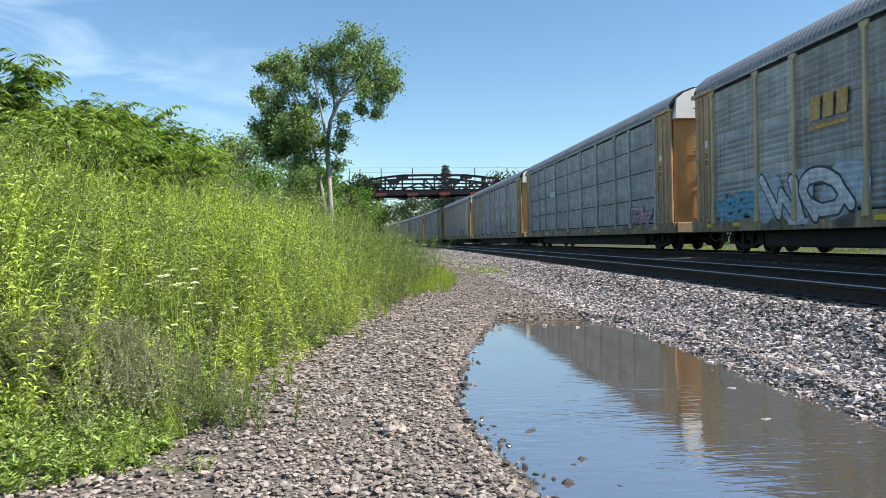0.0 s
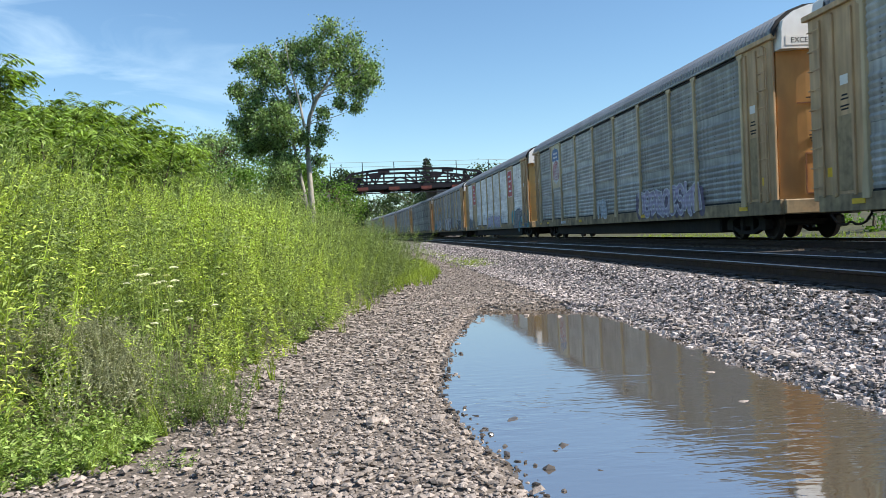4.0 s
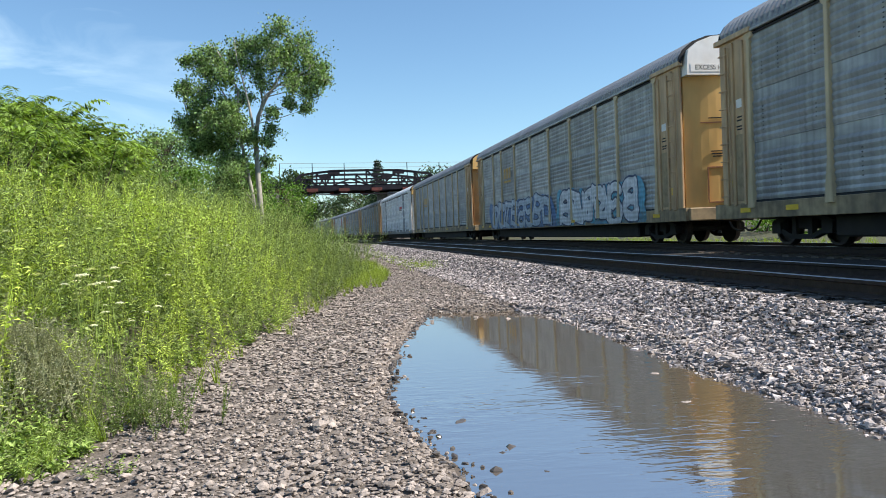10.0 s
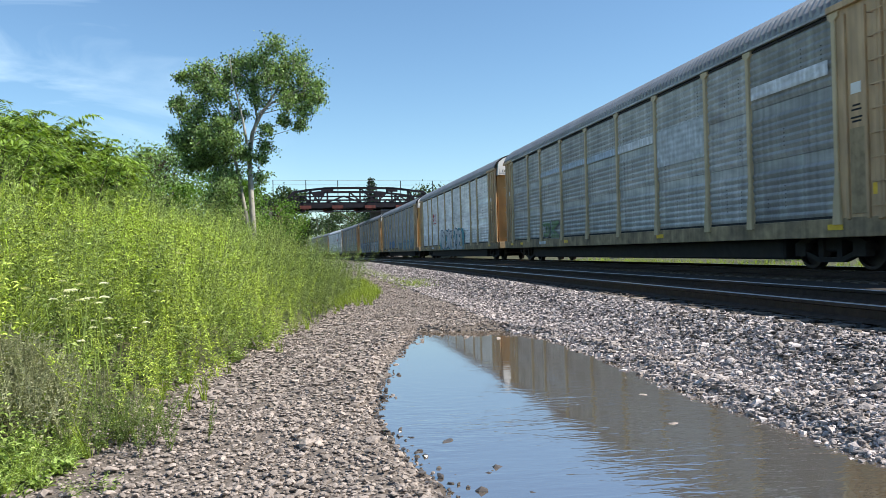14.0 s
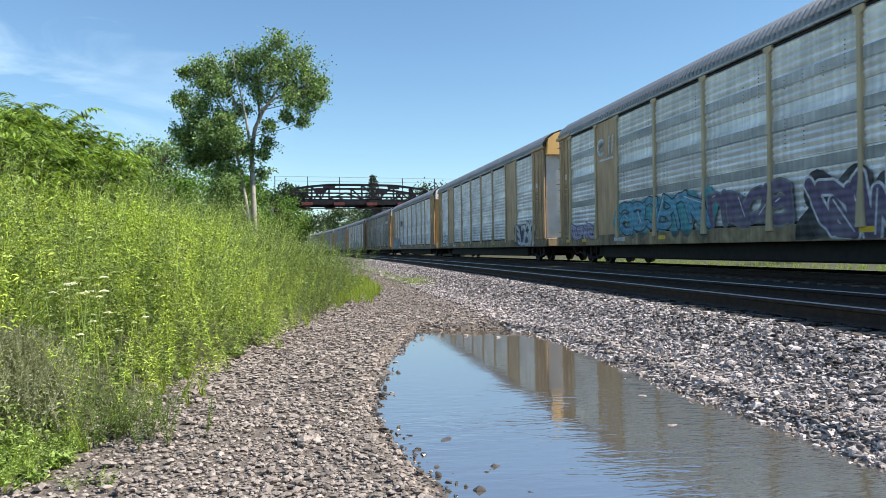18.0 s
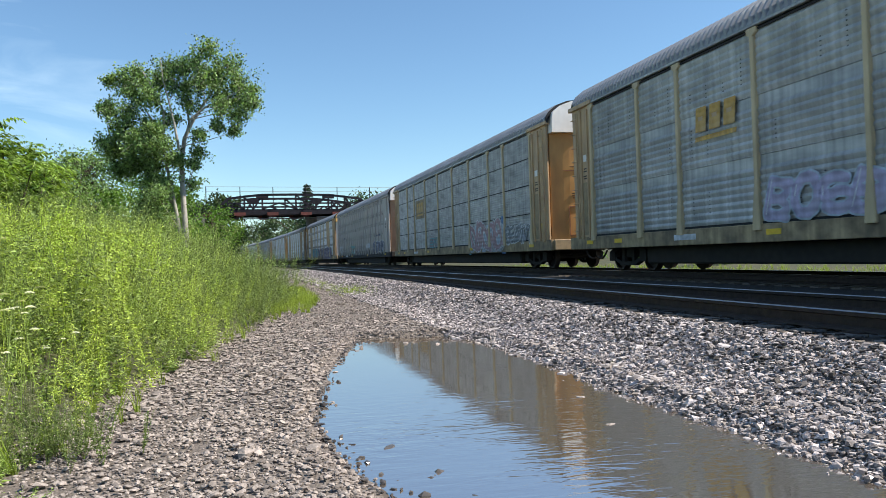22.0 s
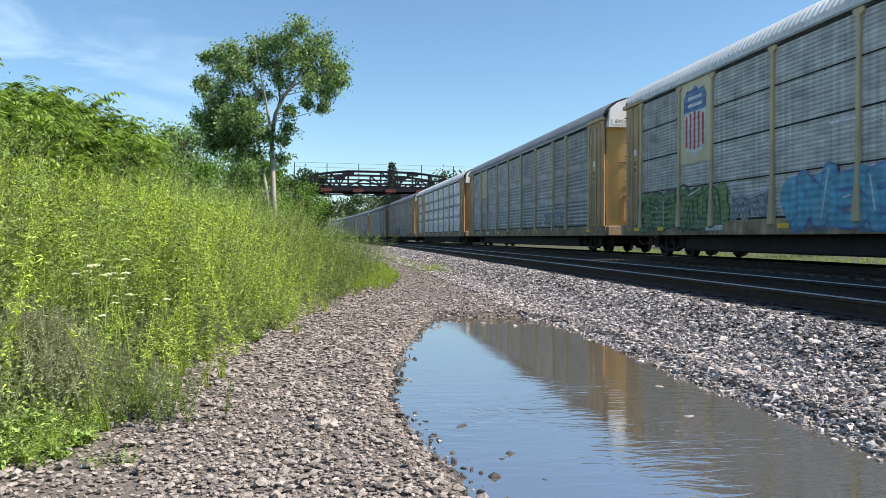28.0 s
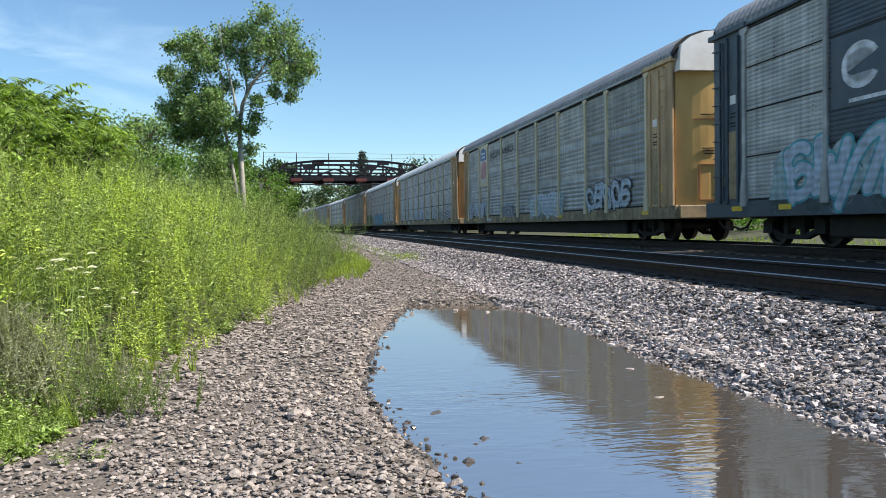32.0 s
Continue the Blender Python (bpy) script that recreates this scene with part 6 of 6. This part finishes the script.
def build_weeds():
    rng = np.random.RandomState(21)
    patch = lambda p, k: wave(p[:, 0] * 0.7, p[:, 1] * 0.35, k)
    near, un = sow(rng, 3000, 2.8, 12, 0.15, 8.0, 0.85)
    mid, um = sow(rng, 2900, 12, 30, 0.15, 9.0, 0.9)
    far, uf = sow(rng, 2200, 30, 100, 0.1, 14.0)
    ramp = lambda u: 0.62 + 0.45 * np.clip(u / 1.1, 0, 1)
    tall = lambda p: (0.95 + 0.34 * wave(p[:, 0] * 1.6, p[:, 1] * 1.1, 5.0))
    high = ramp(un) * tall(near) * (1 - 0.26 * step(2.0, 5.0, un))
    low_mid = ramp(um) * tall(mid) * (1 - 0.2 * step(14, 28, mid[:, 1])) * (1 - 0.22 * step(12, 20, mid[:, 1]) * (1 - step(1.5, 5.0, um))) * (1 - 0.28 * step(3.5, 6.5, um))
    dn = wave(near[:, 0] * 0.9, near[:, 1] * 0.5, 9.0) + rng.normal(size=len(near)) * 0.3 > 0.42
    dm = wave(mid[:, 0] * 0.9, mid[:, 1] * 0.4, 9.0) + rng.normal(size=len(mid)) * 0.3 > 0.38
    g = patch(near, 3.0) + rng.normal(size=len(near)) * 0.35 - 0.22 * (un - 2.2) > -0.1
    gm = patch(mid, 3.0) + rng.normal(size=len(mid)) * 0.4 > 0.05
    gf = patch(far, 3.0) + rng.normal(size=len(far)) * 0.4 > 0.1
    # a low grey patch of dried stalks keeps tall plants out
    dry_at = (np.hypot((near[:, 0] + 2.2) / 0.58, (near[:, 1] - 5.1) / 0.45) < 1.0) | ((np.hypot((near[:, 0] + 2.15) / 0.55, (near[:, 1] - 5.9) / 0.55) < 1.0) & (rng.rand(len(near)) < 0.6))
    low = (un < 0.75) & (near[:, 1] < 4.7)
    keep = ~dry_at & ~low & ~dn
    field("goldenrod_weeds", "dense bright green goldenrod covering the bank", GOLD, joined([
        plants("goldenrod", 0, near[g & keep], 1, (high * 0.95)[g & keep]), plants("slender", 0, mid[gm & ~dm], 2, low_mid[gm & ~dm]), plants("tuft", 0, far[gf], 3, 0.3 + 0.6 * np.clip(uf[gf] / 7, 0, 1))]))
    field("mugwort_weeds", "tall feathery green mugwort on the bank", MUG, joined([
        plants("mugwort", 0, near[~g & keep], 4, (high * 1.05)[~g & keep]), plants("plume", 0, mid[~gm & ~dm], 5, low_mid[~gm & ~dm]), plants("tuft", 0, far[~gf], 6, 0.3 + 0.6 * np.clip(uf[~gf] / 7, 0, 1))]))
    dp = np.stack([rng.normal(-1.38, 0.14, 26), rng.normal(4.75, 0.14, 26)], 1)
    tuft = np.column_stack([dp, [ground_z(*to_line(x, y)) for x, y in dp]])
    dk = dn & ~low & ~dry_at
    field("dark_weeds", "darker green weeds scattered over the bank", DARKWEED, joined([
        plants("dry", 0, tuft, 23, 0.52), plants("goldenrod", 0, near[dk], 18, (high * 0.9)[dk]), plants("plume", 0, mid[dm], 19, low_mid[dm])]))
    gp, gu = sow(rng, 170, 1.5, 26, -0.05, 1.6, 1.4)
    g2, _ = sow(rng, 420, 17, 30, -0.55, 0.4)
    g3, _ = sow(rng, 500, 4, 30, 1.0, 8.0)
    strip = np.stack([np.concatenate([rng.uniform(23, 54, 700), rng.normal(26.7, 1.2, 130)]), np.concatenate([rng.normal(6.55, 0.28, 700), rng.normal(6.3, 0.22, 130)])])
    sx, sy = line_np(*strip)
    g4 = np.stack([sx, sy, ground_z(*strip)], 1)
    fs = np.stack([rng.uniform(-2, 60, 1500), rng.uniform(-13, -7.0, 1500)])
    fx, fy = line_np(*fs)
    g5 = np.stack([fx, fy, ground_z(*fs)], 1)
    field("grass_tufts", "long green grass tufts along the weeds and the gravel", GRASS, joined([
        plants("grass", 0, gp, 7, 0.42), plants("grass", 0, g2, 8, 0.45), plants("grass", 0, g3, 9, 1.2), plants("grass", 0, g4, 10, 0.23), plants("grass", 0, g5, 15, 0.5)]), "grass")
    cl = np.stack([rng.uniform(11.5, 22, 190), np.zeros(190)])
    cl[1] = np.interp(cl[0], EDGE_S, EDGE_LAT) + rng.uniform(0.0, 1.0, 190)
    cx, cy = line_np(*cl)
    field("edge_weeds", "taller dark green weeds at the corner of the bank", DARKWEED, plants("mugwort", 0, np.stack([cx, cy, ground_z(*cl)], 1), 16, 0.8))
    b3, _ = sow(rng, 800, 3.0, 5.4, 0.12, 3.4, 1.3)
    b3 = np.concatenate([b3, np.column_stack([rng.normal(-1.36, 0.06, 5), rng.normal(3.79, 0.06, 5), np.full(5, 0.05)])])
    bl, _ = sow(rng, 380, 3.4, 5.0, 0.0, 1.7, 0.9)
    b2, _ = sow(rng, 750, 2.0, 13, 0.3, 7.0)
    field("broadleaf_weeds", "low broad-leaved weeds at the foot of the bank", BROAD, joined([plants("broadleaf", 0, bl, 11, 0.34), plants("leafy", 0, b3, 22, 0.31), plants("leafy", 0, b2, 17, 0.7)]))
    dp = np.stack([rng.normal(-2.2, 0.3, 90), rng.normal(5.1, 0.28, 90)], 1)
    z = np.array([ground_z(*to_line(x, y)) for x, y in dp])
    field("dry_weeds", "greyish half-dry weeds at the foot of the bank", DRY, plants("dry", 0, np.column_stack([dp, z]), 12, 0.75))
    # wild carrot: a group near the dry patch and single ones further on
    lp, lu = sow(rng, 22, 4, 13, 0.4, 2.4)
    cx, cy = rng.normal(-2.02, 0.16, 34), rng.normal(5.8, 0.3, 34)
    lp = np.concatenate([lp, np.column_stack([cx, cy, [ground_z(*to_line(x, y)) for x, y in zip(cx, cy)]])])
    sz = np.concatenate([rng.uniform(0.7, 0.95, 22), rng.uniform(0.4, 0.74, 34)])
    rot = rng.uniform(0, 6.28, len(lp))
    field("lace_stalks", "stalks of wild carrot among the weeds", MUG, scatter(weed("lace", 13), lp, rot, sz[:, None]))
    field("lace_flowers", "flat white umbels of wild carrot", LACE, scatter(weed("umbel", 14), lp, rot, sz[:, None]), "flowers")


def to_line(x, y):
    """The s and lat of a place near the camera."""
    s = y
    for k in range(4):
        px, py, th = line(s, 0)
        s += -(x - px) * math.sin(th) + (y - py) * math.cos(th)
    px, py, th = line(s, 0)
    return np.array(s), np.array(-((x - px) * math.cos(th) + (y - py) * math.sin(th)))


build_weeds()


# ---- stones ----
def stone(seed, fine, flat=0.55):
    rng = np.random.RandomState(seed)
    bm = bmesh.new()
    if fine:
        bmesh.ops.create_icosphere(bm, subdivisions=1, radius=0.5)
    else:
        bmesh.ops.create_cube(bm, size=0.8)
        bmesh.ops.triangulate(bm, faces=bm.faces[:])
    v = np.array([p.co[:] for p in bm.verts])
    f = np.array([[w.index for w in p.verts] for p in bm.faces])
    bm.free()
    v *= rng.uniform(0.70, 1.12, (len(v), 1))
    v += rng.normal(size=v.shape) * (0.05 if fine else 0.13)
    v *= rng.uniform(0.65, 1.35, 3) * (1, 1, flat)
    return v, f


STONE = mat("road_stone", (0.29, 0.25, 0.226), 0.85, vary=0.3, scale=30, island=0.42, bump=0.4, bump_scale=60)
BALLAST = mat("ballast_stone", (0.345, 0.31, 0.305), 0.8, vary=0.3, scale=30, island=0.72, bump=0.4, bump_scale=60)
# oily stones, coloured darker still to stand in for shade beside the train
SHADED_OILY = mat("shaded_oily_stone", (0.042, 0.038, 0.035), 0.8, vary=0.2, scale=25, island=0.5)
WETSTONE = mat("wet_stone", (0.085, 0.075, 0.068), 0.3, vary=0.2, scale=20, island=0.4)


def strew(places, sizes, seed, fine, sink=0.2, flat=0.55):
    rng = np.random.RandomState(seed)
    pairs = []
    pick = rng.randint(0, 7, len(places))
    for k in range(7):
        m = pick == k
        p = places[m] + np.column_stack([np.zeros((m.sum(), 2)), sizes[m] * (sink + rng.uniform(-0.12, 0.38, m.sum()))])
        pairs.append(scatter(stone(seed * 20 + k, fine, flat), p, rng.uniform(0, 6.28, m.sum()), sizes[m][:, None] * rng.uniform(0.8, 1.25, (m.sum(), 3)), rng.normal(size=(m.sum(), 2)) * 0.3))
    return joined(pairs)


def lay(rng, n, s0, s1, l0, l1, power=1.0):
    s, lat = s0 + (s1 - s0) * rng.rand(n) ** power, l0 + (l1 - l0) * rng.rand(n)
    x, y = line_np(s, lat)
    return np.stack([x, y, ground_z(s, lat)], 1), s, lat


def build_stones():
    rng = np.random.RandomState(77)
    # service road
    p, s, lat = lay(rng, 92000, 2.0, 14, 6.3, 12.2, 1.35)
    e = np.interp(s, EDGE_S, EDGE_LAT)
    d = pond_depth(p[:, 0], p[:, 1])
    worn = wave(p[:, 0] * 1.1, p[:, 1] * 0.45, 6.0) + 0.5 * wave(p[:, 0] * 3, p[:, 1] * 3, 2.0)
    ok = (d < np.where(p[:, 0] < 1.2, 0.40, 0.14)) & (lat < e + 0.5) & (worn + rng.normal(size=len(s)) * 0.35 > -0.74) & (rng.rand(len(s)) < np.where(d > 0.0, np.where(p[:, 0] < 1.2, 0.34, 0.10) * np.exp(-np.maximum(d, 0) / 0.12), 1))
    p, d = p[ok], d[ok]
    size = np.exp(rng.normal(-3.86, 0.42, len(p))).clip(0.011, 0.062)
    wet = d > -0.045
    wet &= rng.rand(len(p)) < 0.75
    close = (p[:, 1] < 5.6) & (size > 0.019)
    pairs_dry = [strew(p[~wet & close], size[~wet & close], 1, True), strew(p[~wet & ~close], size[~wet & ~close] * np.where(p[~wet & ~close][:, 1] > 6.8, 1.08, 1.0), 8, False, 0.14, 0.46)]
    tagged(put("wet_stones", mesh_np("wet_stones", *strew(p[wet], size[wet] * 1.05, 2, True, 0.28)), WETSTONE), "dark wet stones along the puddle's shore", "stones", kind="stuff")
    p, s, lat = lay(rng, 22000, 14, 48, 5.9, 9.6, 1.3)
    ok = lat < np.interp(s, EDGE_S, EDGE_LAT) + 0.2
    pairs_dry.append(strew(p[ok], np.exp(rng.normal(-3.4, 0.35, ok.sum())).clip(0.018, 0.08), 3, False, 0.08, 0.38))
    p, s, lat = lay(rng, 7000, -5, 2.1, 6.0, 10.9)
    pairs_dry.append(strew(p, np.exp(rng.normal(-3.3, 0.35, len(p))).clip(0.02, 0.09), 9, False))
    tagged(put("road_gravel", mesh_np("road_gravel", *joined(pairs_dry)), STONE), "coarse crushed stone on the service road", "gravel", kind="stuff")
    # ballast of the near track
    p, s, lat = lay(rng, 50000, 1.0, 11, 4.95, 6.9, 1.1)
    d = pond_depth(p[:, 0], p[:, 1])
    ok = (d < 0.03) | ((d < 0.14) & (rng.rand(len(d)) < 0.15))
    size = np.exp(rng.normal(-3.82, 0.38, len(p))).clip(0.012, 0.052)
    half = (rng.rand(len(p)) < 0.3) & (s < 6.0)
    a = joined([strew(p[ok & half], size[ok & half], 4, True, 0.22, 0.75), strew(p[ok & ~half], size[ok & ~half], 14, False, 0.22, 0.8)])
    p, s, lat = lay(rng, 32000, 11, 65, 4.95, 6.9, 1.8)
    b = strew(p, rng.uniform(0.026, 0.05, len(p)) + 0.0012 * (s - 11), 5, False, 0.25)
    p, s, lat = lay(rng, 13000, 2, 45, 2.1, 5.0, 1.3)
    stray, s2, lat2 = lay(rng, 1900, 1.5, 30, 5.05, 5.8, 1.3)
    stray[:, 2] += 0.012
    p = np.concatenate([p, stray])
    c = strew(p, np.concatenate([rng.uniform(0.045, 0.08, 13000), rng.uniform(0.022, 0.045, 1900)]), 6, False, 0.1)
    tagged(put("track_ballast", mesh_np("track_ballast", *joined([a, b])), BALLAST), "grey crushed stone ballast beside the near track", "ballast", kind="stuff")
    tagged(put("bed_stones", mesh_np("bed_stones", *c), SHADED_OILY), "oily ballast between the rails, its colour darkened for train shade", "ballast", kind="stuff")
    # single larger rocks
    for k, (x, y, sz, m) in enumerate(((-0.35, 4.55, 0.13, STONE), (0.05, 4.6, 0.10, STONE), (0.52, 4.75, 0.085, WETSTONE), (0.72, 4.12, 0.065, WETSTONE), (0.66, 4.02, 0.05, WETSTONE), (0.69, 4.06, 0.045, WETSTONE), (1.35, 10.4, 0.10, STONE), (1.75, 10.1, 0.08, STONE),
                                       (2.20, 5.9, 0.075, STONE), (2.33, 6.7, 0.06, STONE), (2.05, 4.9, 0.07, STONE), (0.58, 3.72, 0.08, WETSTONE), (0.82, 3.66, 0.07, WETSTONE))):
        v, f = stone(900 + k, True)
        z = max(float(ground_z(*to_line(x, y))), -0.02)
        tagged(put("rock", mesh_np("rock", v * sz * 1.15, f), m, None, (x, y, z + sz * 0.15), k * 1.3), "dark wet rock at the puddle" if m is WETSTONE else "pale angular rock on the gravel", "rock", group="loose rocks")


build_stones()


# ---- ties ----
def build_ties():
    plate_mesh = box_mesh(0.19, 0.36, 0.018)
    plate_mesh.materials.append(RUST)
    tie_mesh = box_mesh(0.23, 2.6, 0.17, 0.012, "tie")
    tie_mesh.materials.append(TIE)
    rng = np.random.RandomState(8)
    for i in range(130):
        s = 0.6 + 0.5 * i
        x, y, th = line(s, NEAR_TRACK + rng.uniform(-0.04, 0.04))
        t = put("tie", tie_mesh, None, track_near, (x, y, TIE_Z - 0.168), th + radians(90) + rng.uniform(-0.015, 0.015))
        for sd in (-0.7525, 0.7525):
            put("tie_plate", plate_mesh, None, t, (0, sd, 0.165))
    pairs = []
    for centre, s0 in ((NEAR_TRACK, 66), (TRAIN_TRACK, 0)):
        for s in np.arange(s0, 200, 0.5):
            x, y, th = line(s, centre - 1.3)
            x2, y2, _ = line(s, centre + 1.3)
            pairs.append(beam_arrays((x, y, TIE_Z - 0.085), (x2, y2, TIE_Z - 0.085), 0.23, 0.17))
    far = put("far_ties", mesh_np("far_ties", *joined(pairs)), TIE, track_far)
    tagged(far, kind="stuff")


build_ties()

motions()
